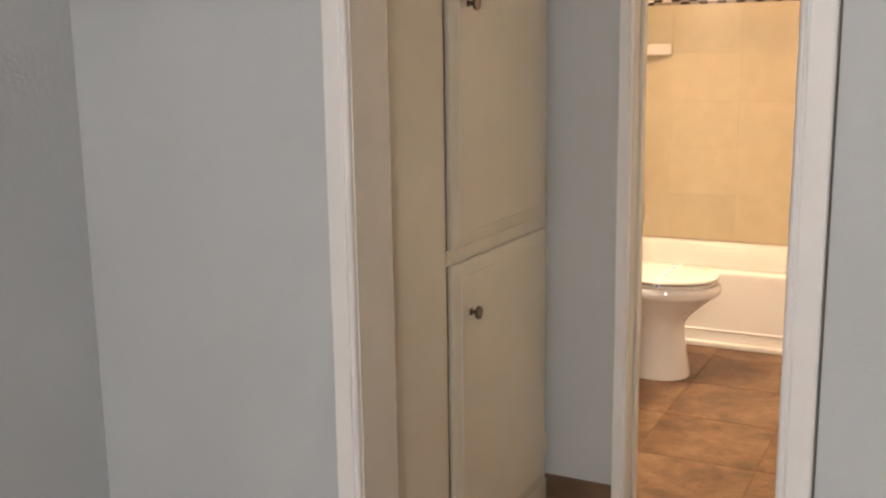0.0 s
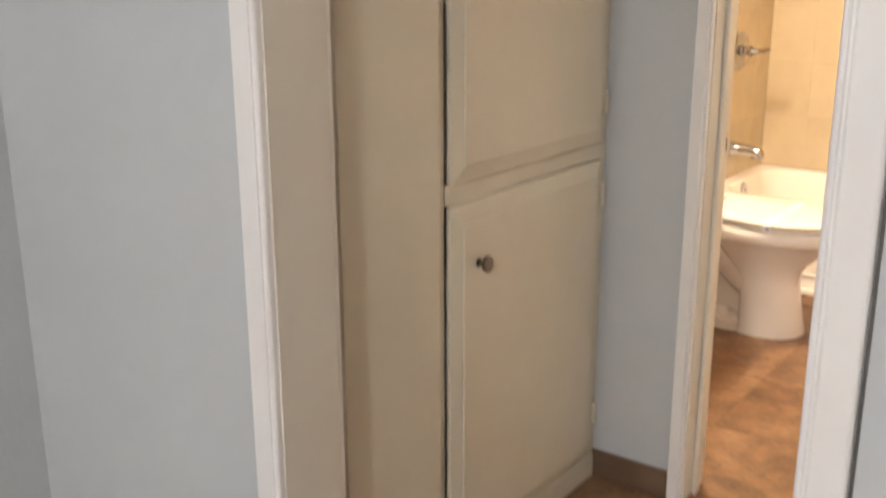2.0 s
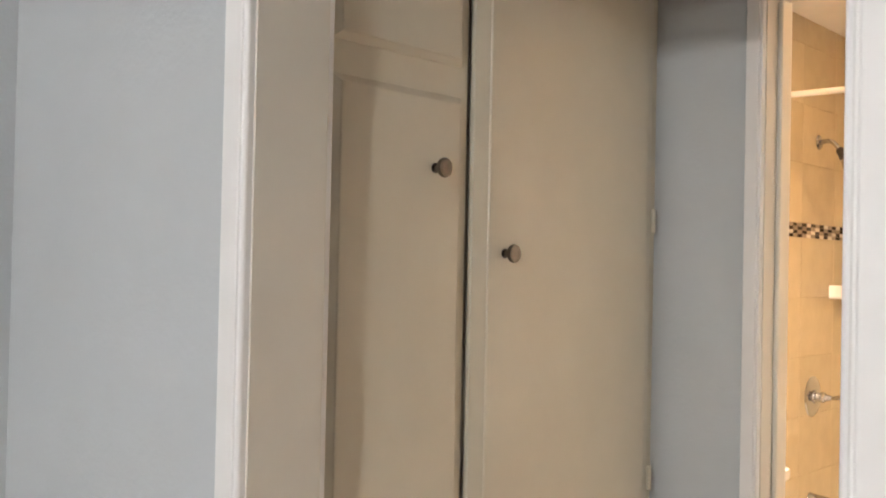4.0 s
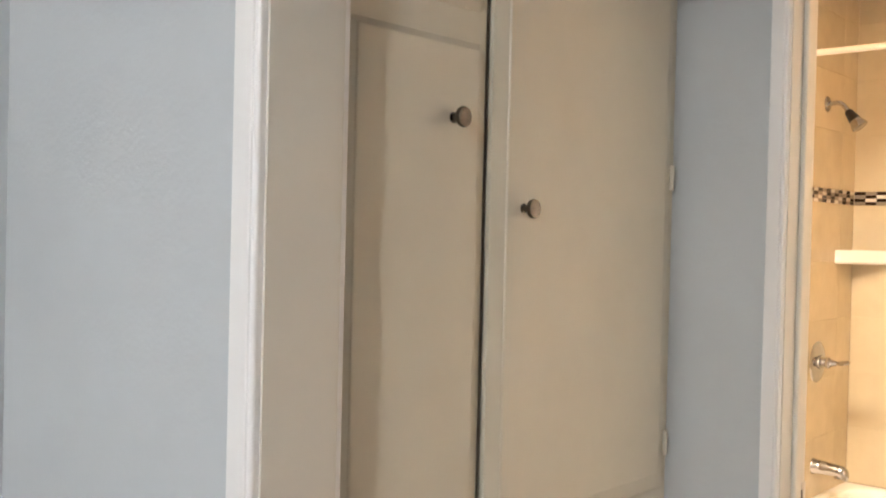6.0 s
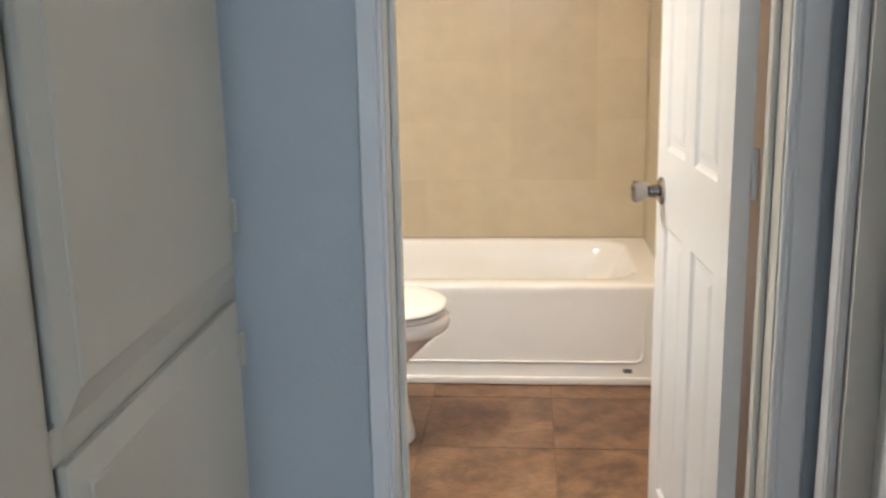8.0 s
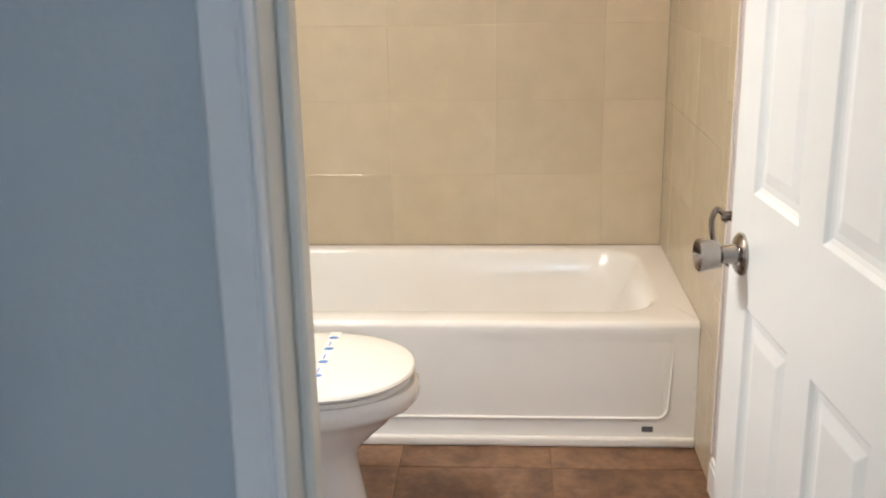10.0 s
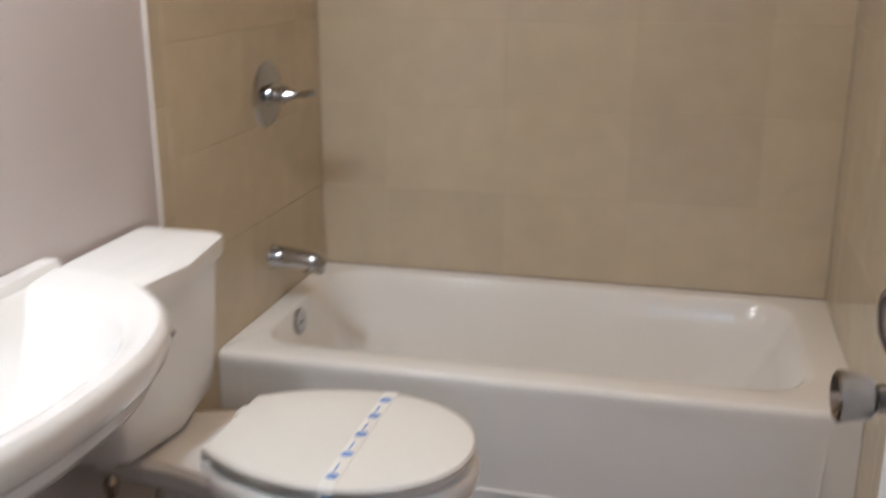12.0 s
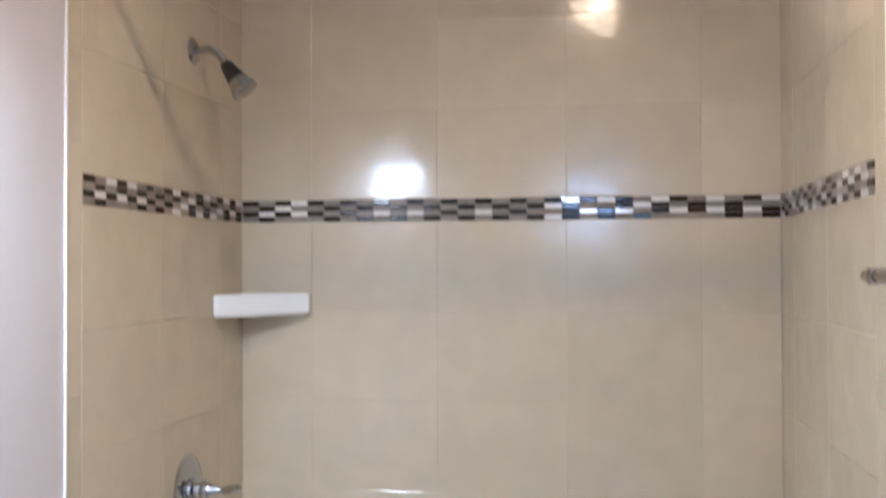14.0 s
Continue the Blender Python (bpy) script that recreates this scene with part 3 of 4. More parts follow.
for x, z, h, w in ((0.058, 0.968, 0.017, 0.017), (0.072, 0.968, 0.014, 0.014), (0.088, 0.969, 0.009, 0.010), (0.094, 0.969, 0.007, 0.009), (0.100, 0.970, 0.010, 0.012), (0.118, 0.973, 0.011, 0.013), (0.136, 0.976, 0.009, 0.013), (0.142, 0.977, 0.004, 0.007)):
    rings.append([(x, 0.376 + w * math.cos(a), z + h * math.sin(a)) for a in (2 * math.pi * k / 16 for k in range(16))])
loft(bm, rings)
part("lever", bm, M_CHROME, valve, smooth=True)

head = thing("wall_shower", "chrome wall shower with a black collar on a bent arm", "shower", (0, 0.408, 2.08))
bm = bmesh.new()
lathe(bm, (0.0008, 0.408, 2.082), (1, 0, 0), [(0, 0.034), (0.004, 0.034), (0.011, 0.026), (0.014, 0.012), (0.015, 0)], 28)
part("flange", bm, M_CHROME, head, smooth=True)
bm = bmesh.new()
tube(bm, smooth_path([(0.010, 0.408, 2.082), (0.045, 0.408, 2.085), (0.072, 0.408, 2.072), (0.096, 0.408, 2.040)], 6), 0.0105, 14)
part("arm", bm, M_CHROME, head, smooth=True)
d = Vector((0.60, 0, -0.80))
bm = bmesh.new()
lathe(bm, (0.090, 0.408, 2.048), d, [(0, 0.013), (0.008, 0.018), (0.025, 0.020), (0.045, 0.024), (0.052, 0.026), (0.053, 0)], 22)
part("collar", bm, M_BLACK, head, "black plastic collar", smooth=True)
bm = bmesh.new()
lathe(bm, Vector((0.090, 0.408, 2.048)) + d * 0.050, d, [(0, 0.024), (0.015, 0.029), (0.034, 0.036), (0.040, 0.036), (0.042, 0.032), (0.040, 0.0)], 28)
part("spray_head", bm, M_CHROME, head, smooth=True)

Y_ROD, Z_ROD = -0.130, 2.207
rod = thing("shower_curtain_rod", "white shower curtain rod across the alcove", "curtain rod", (0.76, Y_ROD, Z_ROD))
bm = bmesh.new()
tube(bm, [(0.012, Y_ROD, Z_ROD), (W_BATH - 0.012, Y_ROD, Z_ROD)], 0.0125, 16)
part("rod", bm, M_CAULK, rod, smooth=True)
for x, s in ((0.0, 1), (W_BATH, -1)):
    bm = bmesh.new()
    lathe(bm, (x + s * 0.0008, Y_ROD, Z_ROD), (s, 0, 0), [(0, 0.03), (0.006, 0.03), (0.012, 0.018), (0.02, 0.016), (0.021, 0)], 20)
    part("end_cap", bm, M_CAULK, rod, smooth=True)

# ceramic corner shelf
shelf = thing("corner_shelf", "white ceramic corner soap shelf", "corner shelf", (0.1, 0.67, 1.42))
S0 = 0.212
bm = bmesh.new()
profile = [(0.0008, Y_BACK - 0.0008), (S0, Y_BACK - 0.0008), (S0, Y_BACK - 0.026), (0.026, Y_BACK - S0 - 0.010), (0.0008, Y_BACK - S0 - 0.010)]
loft(bm, [[(x * 0.95, Y_BACK - (Y_BACK - y) * 0.95, 1.390) for x, y in profile], [(x, y, 1.398) for x, y in profile], [(x, y, 1.452) for x, y in profile],
          [(0.010 + x * 0.88, (Y_BACK - 0.010) - (Y_BACK - y) * 0.88, 1.452) for x, y in profile], [(0.013 + x * 0.82, (Y_BACK - 0.013) - (Y_BACK - y) * 0.82, 1.428) for x, y in profile]])
bmesh.ops.bevel(bm, geom=bm.edges[:], offset=0.003, segments=2, affect="EDGES", clamp_overlap=True)
part("shelf_body", bm, M_PORC, shelf, smooth=True)

# ---------------------------------------------------------------- toilet
TY = -0.49
toilet = thing("toilet", "white porcelain two-piece toilet with closed lid", "toilet", (0.4, TY, 0))


def egg(x0, x1, w, z, n=40, sq=2.25, back=0.62):
    """An elongated bowl outline from x0 (back) to x1 (front), half-width w."""
    pts = []
    xm = x0 + (x1 - x0) * 0.42
    for k in range(n):
        a = 2 * math.pi * k / n
        c, s = math.cos(a), math.sin(a)
        if c >= 0:
            px, py = xm + (x1 - xm) * abs(c) ** (2 / 2.0), w * math.copysign(abs(s) ** (2 / 2.15), s)
        else:
            px, py = xm - (xm - x0) * abs(c) ** (2 / 3.6), w * math.copysign(abs(s) ** (2 / 2.6), s) * (1 - (1 - back) * abs(c) ** 2.2)
        pts.append((px, TY + py, z))
    return pts


def lid_ring(x0, x1, w, z, n=18):
    """A seat outline: a short straight back, flaring sides and a rounded tip."""
    xm = x0 + (x1 - x0) * 0.50
    right = []
    for k in range(n + 1):
        u = k / n
        if u < 0.4:
            v = u / 0.4
            right.append((x0 + (xm - x0) * v, w * (0.66 + 0.34 * math.sin(math.pi / 2 * v)) * (1 - 0.10 * (1 - v) ** 8)))
        else:
            a = (u - 0.4) / 0.6 * math.pi / 2
            right.append((xm + (x1 - xm) * math.sin(a), w * math.cos(a) ** 0.92 if u < 1 else 0.0))
    return [(x, TY - y, z) for x, y in right] + [(x, TY + y, z) for x, y in reversed(right[:-1])]


bm = bmesh.new()
loft(bm, [egg(0.405, 0.652, 0.126, 0.001, back=0.95), egg(0.405, 0.652, 0.126, 0.012, back=0.95), egg(0.412, 0.643, 0.117, 0.05, back=0.95), egg(0.412, 0.630, 0.109, 0.13, back=0.95), egg(0.402, 0.618, 0.104, 0.20, back=0.92),
          egg(0.385, 0.620, 0.106, 0.235, back=0.9), egg(0.36, 0.640, 0.116, 0.268, back=0.85), egg(0.33, 0.676, 0.136, 0.303, back=0.8), egg(0.30, 0.712, 0.156, 0.336, back=0.77), egg(0.268, 0.740, 0.174, 0.360, back=0.75),
          egg(0.25, 0.760, 0.188, 0.371, back=0.74), egg(0.242, 0.770, 0.196, 0.382, back=0.73), egg(0.24, 0.773, 0.198, 0.400, back=0.72), egg(0.24, 0.772, 0.197, 0.414, back=0.72), egg(0.245, 0.765, 0.190, 0.422, back=0.72)])
part("bowl", bm, M_PORC, toilet, smooth=True)
# deck under the tank
bm = bmesh.new()
rings = []
for x, hw, z0, z1 in ((0.035, 0.105, 0.362, 0.408), (0.05, 0.112, 0.360, 0.412), (0.16, 0.120, 0.358, 0.414), (0.22, 0.132, 0.358, 0.417), (0.27, 0.149, 0.360, 0.419), (0.31, 0.165, 0.364, 0.420), (0.36, 0.168, 0.372, 0.420)):
    r = 0.012
    rings.append([(x, TY - hw, z0 + r), (x, TY - hw + r, z0), (x, TY + hw - r, z0), (x, TY + hw, z0 + r), (x, TY + hw, z1 - r), (x, TY + hw - r, z1), (x, TY - hw + r, z1), (x, TY - hw, z1 - r)])
loft(bm, rings)
part("tank_deck", bm, M_PORC, toilet, smooth=True)
# trapway and foot behind the pedestal
bm = bmesh.new()
path = smooth_path([(0.52, TY, 0.175), (0.44, TY, 0.215), (0.36, TY, 0.275), (0.275, TY, 0.318), (0.205, TY, 0.300), (0.182, TY, 0.235), (0.200, TY, 0.16), (0.225, TY, 0.09), (0.235, TY, 0.02)], 6)
tube(bm, path, [0.100 - 0.020 * min(1, i / 30) for i in range(len(path))], 24)
part("trapway", bm, M_PORC, toilet, smooth=True)
bm = bmesh.new()
loft(bm, [rounded_rect(0.17, TY - 0.032, 0.46, TY + 0.032, 0.025, 0.03), rounded_rect(0.17, TY - 0.034, 0.46, TY + 0.034, 0.025, 0.18), rounded_rect(0.14, TY - 0.055, 0.46, TY + 0.055, 0.04, 0.31), rounded_rect(0.10, TY - 0.095, 0.46, TY + 0.095, 0.05, 0.37)])
part("rear_column", bm, M_PORC, toilet, smooth=True)
bm = bmesh.new()
loft(bm, [rounded_rect(0.122, TY - 0.114, 0.46, TY + 0.114, 0.07, 0.001), rounded_rect(0.122, TY - 0.114, 0.46, TY + 0.114, 0.07, 0.022), rounded_rect(0.126, TY - 0.111, 0.458, TY + 0.111, 0.066, 0.036), rounded_rect(0.138, TY - 0.100, 0.455, TY + 0.100, 0.06, 0.045), rounded_rect(0.160, TY - 0.075, 0.45, TY + 0.075, 0.05, 0.052), rounded_rect(0.18, TY - 0.05, 0.43, TY + 0.05, 0.03, 0.058)])
part("foot", bm, M_PORC, toilet, smooth=True)
for s in (-1, 1):
    bm = bmesh.new()
    lathe(bm, (0.345, TY + s * 0.098, 0.040), (0, 0, 1), [(0, 0.016), (0.010, 0.016), (0.017, 0.011), (0.020, 0)], 18)
    part("bolt_cap", bm, M_PORC, toilet, smooth=True)
    bm = bmesh.new()
    loft(bm, [rounded_rect(0.250, TY + s * 0.045 - 0.052, 0.385, TY + s * 0.045 + 0.052, 0.05, 0.040), rounded_rect(0.258, TY + s * 0.045 - 0.046, 0.378, TY + s * 0.045 + 0.046, 0.044, 0.060), rounded_rect(0.270, TY + s * 0.045 - 0.037, 0.368, TY + s * 0.045 + 0.037, 0.035, 0.071), rounded_rect(0.292, TY + s * 0.045 - 0.020, 0.348, TY + s * 0.045 + 0.020, 0.018, 0.076)])
    part("trap_bulge", bm, M_PORC, toilet, smooth=True)
# tank
bm = bmesh.new()
TW = 0.212


def tank_ring(x1, hw, z, r=0.03, n=6):
    pts = [(0.012, TY - hw, z)]
    for k in range(n + 1):
        a = radians(-90 + 90 * k / n)
        pts.append((x1 - r + r * math.cos(a), TY - hw + r + r * math.sin(a), z))
    pts.append((x1 + 0.026, TY, z))
    for k in range(n + 1):
        a = radians(90 * k / n)
        pts.append((x1 - r + r * math.cos(a), TY + hw - r + r * math.sin(a), z))
    pts.append((0.012, TY + hw, z))
    return pts


loft(bm, [tank_ring(0.118, TW - 0.065, 0.418), tank_ring(0.141, TW - 0.042, 0.424), tank_ring(0.154, TW - 0.028, 0.445), tank_ring(0.162, TW - 0.020, 0.50), tank_ring(0.169, TW - 0.010, 0.62), tank_ring(0.175, TW - 0.006, 0.732)])
tank = part("tank", bm, M_PORC, toilet, smooth=True)
bm = bmesh.new()
loft(bm, [tank_ring(0.181, TW - 0.002, 0.7325), tank_ring(0.188, TW + 0.004, 0.736), tank_ring(0.190, TW + 0.005, 0.765), tank_ring(0.188, TW + 0.003, 0.773), tank_ring(0.180, TW - 0.004, 0.779), tank_ring(0.158, TW - 0.024, 0.7835), tank_ring(0.115, TW - 0.06, 0.786)])
part("tank_lid", bm, M_PORC, toilet, smooth=True)
bm = bmesh.new()
lathe(bm, (0.174, TY - 0.150, 0.675), (1, 0, 0), [(0, 0.014), (0.006, 0.014), (0.009, 0.008), (0.014, 0.008), (0.015, 0)], 18)
tube(bm, [(0.186, TY - 0.150, 0.675), (0.200, TY - 0.12, 0.670), (0.210, TY - 0.075, 0.662)], [0.006, 0.0065, 0.008], 10)
part("flush_lever", bm, M_CHROME, tank, "chrome flush lever", smooth=True)
# seat, lid, hinges
bm = bmesh.new()
loft(bm, [lid_ring(0.290, 0.750, 0.182, 0.4225), lid_ring(0.288, 0.754, 0.188, 0.428), lid_ring(0.290, 0.752, 0.186, 0.4375)])
part("seat", bm, M_SEAT, toilet, "white plastic seat", smooth=True)
bm = bmesh.new()
loft(bm, [lid_ring(0.286, 0.753, 0.190, 0.4425), lid_ring(0.279, 0.762, 0.199, 0.446), lid_ring(0.278, 0.764, 0.201, 0.453), lid_ring(0.282, 0.760, 0.197, 0.459), lid_ring(0.295, 0.745, 0.182, 0.4625), lid_ring(0.36, 0.68, 0.11, 0.464)])
lid = part("lid", bm, M_SEAT, toilet, "closed white plastic lid", smooth=True)
for s in (-1, 1):
    part("lid_hinge", boxes((0.258, TY + s * 0.075 - 0.022, 0.419, 0.292, TY + s * 0.075 + 0.022, 0.447), bevel=0.006, seg=2), M_SEAT, toilet, smooth=True)
# paper hygiene band laid over the lid
band = thing("paper_band", "white paper band with blue marks across the toilet lid", "paper band", (0.56, TY, 0.469))
bm = bmesh.new()
pts = [(-0.205, 0.431), (-0.204, 0.453), (-0.200, 0.4605), (-0.182, 0.4638), (-0.10, 0.4652), (0.0, 0.4655), (0.10, 0.4652), (0.182, 0.4638), (0.200, 0.4605), (0.204, 0.453), (0.205, 0.431)]
rows = [[bm.verts.new((0.548 + dx, TY + dy, z + dz)) for dx, dz in ((-0.014, 0), (0.014, 0), (0.014, -0.0009), (-0.014, -0.0009))] for dy, z in pts]
for a, b in zip(rows, rows[1:]):
    for i in range(4):
        bm.faces.new((a[i], a[(i + 1) % 4], b[(i + 1) % 4], b[i]))
bm.faces.new(rows[0])
bm.faces.new(rows[-1])
bmesh.ops.recalc_face_normals(bm, faces=bm.faces[:])
part("band", bm, M_PAPER, band)
for dy in (-0.165, -0.085, -0.005, 0.075, 0.150):
    zt = 0.4656 if abs(dy) < 0.12 else 0.4644
    part("printed_mark", boxes((0.540, TY + dy - 0.008, zt, 0.556, TY + dy + 0.008, zt + 0.0006), (0.536, TY + dy - 0.003, zt, 0.560, TY + dy + 0.003, zt + 0.0008)), M_BLUE, band, "blue printed mark")
    if dy < 0.1:
        part("printed_bar", boxes((0.544, TY + dy + 0.018, zt, 0.547, TY + dy + 0.045, zt + 0.0006)), M_BLUE, band, "blue printed bar")
part("printed_mark", boxes((0.542, TY - 0.2060, 0.437, 0.556, TY - 0.2050, 0.448)), M_BLUE, band, "blue printed mark")
# water supply
supply = thing("toilet_supply", "chrome stop valve with a braided supply hose", "supply valve", (0.05, -0.66, 0.14))
bm = bmesh.new()
tube(bm, smooth_path([(0.075, -0.690, 0.16), (0.072, -0.708, 0.21), (0.080, -0.716, 0.265), (0.098, -0.694, 0.318), (0.116, -0.674, 0.36), (0.120, -0.668, 0.40)], 5), 0.0065, 10)
part("hose", bm, M_HOSE, supply, "grey braided hose", smooth=True)
bm = bmesh.new()
lathe(bm, (0.0138, -0.690, 0.145), (1, 0, 0), [(0, 0.026), (0.004, 0.024), (0.006, 0.010), (0.045, 0.009), (0.05, 0.013), (0.08, 0.013), (0.082, 0.007), (0.095, 0.007), (0.097, 0.016), (0.108, 0.017), (0.110, 0)], 18)
part("stop_valve", bm, M_CHROME, supply, smooth=True)
bm = bmesh.new()
lathe(bm, (0.120, -0.668, 0.372), (0, 0, 1), [(0, 0.009), (0.016, 0.013), (0.03, 0.015), (0.046, 0)], 12)
part("coupling_nut", bm, M_NICKEL, supply, "metal coupling nut", smooth=True)

# ---------------------------------------------------------------- pedestal basin
SY = -1.09
basin = thing("pedestal_basin", "white porcelain pedestal basin on the wall", "washbasin", (0.2, SY, 0))
SZ = 0.80


def basin_outline(scale, z, dx=0.0, lift=0.0):
    """A serpentine front: wide shoulders by the wall, a bowed front."""
    pts = []
    n = 48
    for k in range(n + 1):
        a = math.pi * (k / n) - math.pi / 2
        hx = 0.405 * abs(math.cos(a)) ** 0.83
        hy = 0.455 * math.copysign(abs(math.sin(a)) ** 0.83, math.sin(a))
        pts.append((0.004 + dx + hx * scale, SY + hy * scale, z + lift * math.cos(a)))
    return pts


bm = bmesh.new()
loft(bm, [basin_outline(0.40, 0.575), basin_outline(0.58, 0.620), basin_outline(0.78, 0.668), basin_outline(0.88, 0.694), basin_outline(0.925, 0.709), basin_outline(0.94, 0.720), basin_outline(0.932, 0.729), basin_outline(0.918, 0.733), basin_outline(0.925, 0.738), basin_outline(0.965, 0.744), basin_outline(0.99, 0.754), basin_outline(1.0, 0.770), basin_outline(0.998, 0.786), basin_outline(0.985, 0.798), basin_outline(0.965, 0.804),
          basin_outline(0.93, SZ + 0.002), basin_outline(0.80, SZ - 0.002, 0.035), basin_outline(0.74, SZ - 0.012, 0.05), basin_outline(0.66, SZ - 0.05, 0.07), basin_outline(0.48, SZ - 0.105, 0.11), basin_outline(0.16, SZ - 0.125, 0.17)])
part("bowl", bm, M_PORC, basin, smooth=True)
bm = bmesh.new()
loft(bm, [rounded_rect(0.003, SY - 0.435, 0.045, SY + 0.465, 0.012, 0.785), rounded_rect(0.003, SY - 0.435, 0.042, SY + 0.465, 0.012, 0.806), rounded_rect(0.003, SY - 0.43, 0.036, SY + 0.46, 0.012, 0.813)])
part("back_lip", bm, M_PORC, basin, smooth=True)
bm = bmesh.new()
loft(bm, [rounded_rect(0.06, SY - 0.15, 0.28, SY + 0.05, 0.06, 0.0), rounded_rect(0.06, SY - 0.15, 0.28, SY + 0.05, 0.06, 0.05), rounded_rect(0.07, SY - 0.13, 0.25, SY + 0.03, 0.06, 0.12), rounded_rect(0.06, SY - 0.13, 0.25, SY + 0.03, 0.06, 0.50), rounded_rect(0.03, SY - 0.15, 0.28, SY + 0.05, 0.07, 0.61)])
part("pedestal", bm, M_PORC, basin, smooth=True)

# ---------------------------------------------------------------- wall fittings
paper = thing("paper_holder", "satin nickel open-arm toilet paper holder", "paper holder", (W_BATH, -0.56, 0.83))
bm = bmesh.new()
lathe(bm, (W_BATH - 0.0008, -0.56, 0.832), (-1, 0, 0), [(0, 0.0235), (0.034, 0.0235), (0.0355, 0.0215), (0.0358, 0.0105), (0.086, 0.0105), (0.0885, 0.0095), (0.089, 0)], 28)
part("post", bm, M_NICKEL, paper, smooth=True)
bm = bmesh.new()
lathe(bm, (W_BATH - 0.080, -0.56, 0.823), (0, -0.3, -1), [(0, 0.005), (0.003, 0.005), (0.006, 0.0035), (0.0068, 0)], 14)
part("set_screw", bm, M_CHROME, paper, smooth=True)
bm = bmesh.new()
tube(bm, smooth_path([(W_BATH - 0.084, -0.56, 0.835), (W_BATH - 0.098, -0.56, 0.847), (W_BATH - 0.108, -0.56, 0.830), (W_BATH - 0.106, -0.56, 0.790), (W_BATH - 0.093, -0.561, 0.757), (W_BATH - 0.076, -0.563, 0.735), (W_BATH - 0.062, -0.565, 0.723)], 6), 0.0062, 12)
part("arm", bm, M_NICKEL, paper, smooth=True)
bm = bmesh.new()
bmesh.ops.create_uvsphere(bm, u_segments=14, v_segments=10, radius=0.0085)
bmesh.ops.translate(bm, verts=bm.verts[:], vec=(W_BATH - 0.060, -0.565, 0.7215))
part("ball_tip", bm, M_NICKEL, paper, smooth=True)

bar = thing("towel_bar", "satin nickel towel bar on the bathroom wall", "towel bar", (W_BATH, -0.65, 1.51))
bm = bmesh.new()
tube(bm, [(W_BATH - 0.07, -0.345, 1.513), (W_BATH - 0.07, -0.955, 1.513)], 0.009, 14)
part("bar", bm, M_NICKEL, bar, smooth=True)
for y in (-0.40, -0.90):
    bm = bmesh.new()
    lathe(bm, (W_BATH - 0.0008, y, 1.513), (-1, 0, 0), [(0, 0.026), (0.008, 0.026), (0.014, 0.014), (0.08, 0.013), (0.084, 0)], 20)
    part("bracket", bm, M_NICKEL, bar, smooth=True)

ring = thing("towel_ring", "chrome towel ring above the basin", "towel ring", (0, -0.91, 1.30))
bm = bmesh.new()
tube(bm, [(0.045 + 0.012 * (1 - math.sin(a)), -0.91 + 0.078 * math.cos(a), 1.222 + 0.078 * math.sin(a)) for a in (radians(92 + 6 * k) for k in range(60))], 0.0042, 10)
part("ring", bm, M_CHROME, ring, smooth=True)
bm = bmesh.new()
lathe(bm, (0.0008, -0.91, 1.303), (1, 0, 0), [(0, 0.024), (0.008, 0.023), (0.012, 0.010), (0.050, 0.009), (0.055, 0)], 20)
part("post", bm, M_CHROME, ring, smooth=True)

# lamps of the bathroom
vanity = thing("vanity_light", "lit vanity light bar with round globes", "wall lamp", (0.05, -0.98, 1.95))
part("backplate", boxes((0.001, -1.17, 1.90, 0.028, -0.79, 2.01), bevel=0.006), M_CHROME, vanity, smooth=True)
for y in (-1.06, -0.90):
    bm = bmesh.new()
    lathe(bm, (0.028, y, 1.955), (1, 0, 0), [(0, 0.028), (0.02, 0.026), (0.022, 0)], 18)
    part("socket", bm, M_CHROME, vanity, smooth=True)
    bm = bmesh.new()
    bmesh.ops.create_uvsphere(bm, u_segments=20, v_segments=12, radius=0.056)
    bmesh.ops.translate(bm, verts=bm.verts[:], vec=(0.094, y, 1.955))
    part("globe", bm, M_BULB, vanity, "lit white glass globe", smooth=True)
    # unseen bell shade, added to hold direct light off the upper walls
    bm = bmesh.new()
    lathe(bm, (0.094, y, 2.052), (0, 0, -1), [(0, 0.02), (0.006, 0.040), (0.040, 0.064), (0.085, 0.076), (0.122, 0.083), (0.122, 0.081), (0.085, 0.074), (0.040, 0.062), (0.010, 0.038), (0.008, 0.0)], 28)
    part("shade", bm, M_NICKEL, vanity, "unseen metal bell shade added to cut upward light", smooth=True)
BLX, BLY = 2.05, -6.30
bed_lamp = thing("bedroom_lamp", "bedroom ceiling lamp with lit cool white globes", "ceiling lamp", (BLX, BLY, CEIL))
bm = bmesh.new()
lathe(bm, (BLX, BLY, CEIL - 0.0005), (0, 0, -1), [(0, 0.07), (0.02, 0.065), (0.03, 0.012), (0.08, 0.012), (0.09, 0.05), (0.14, 0.05), (0.15, 0)], 20)
part("stem", bm, M_NICKEL, bed_lamp, smooth=True)
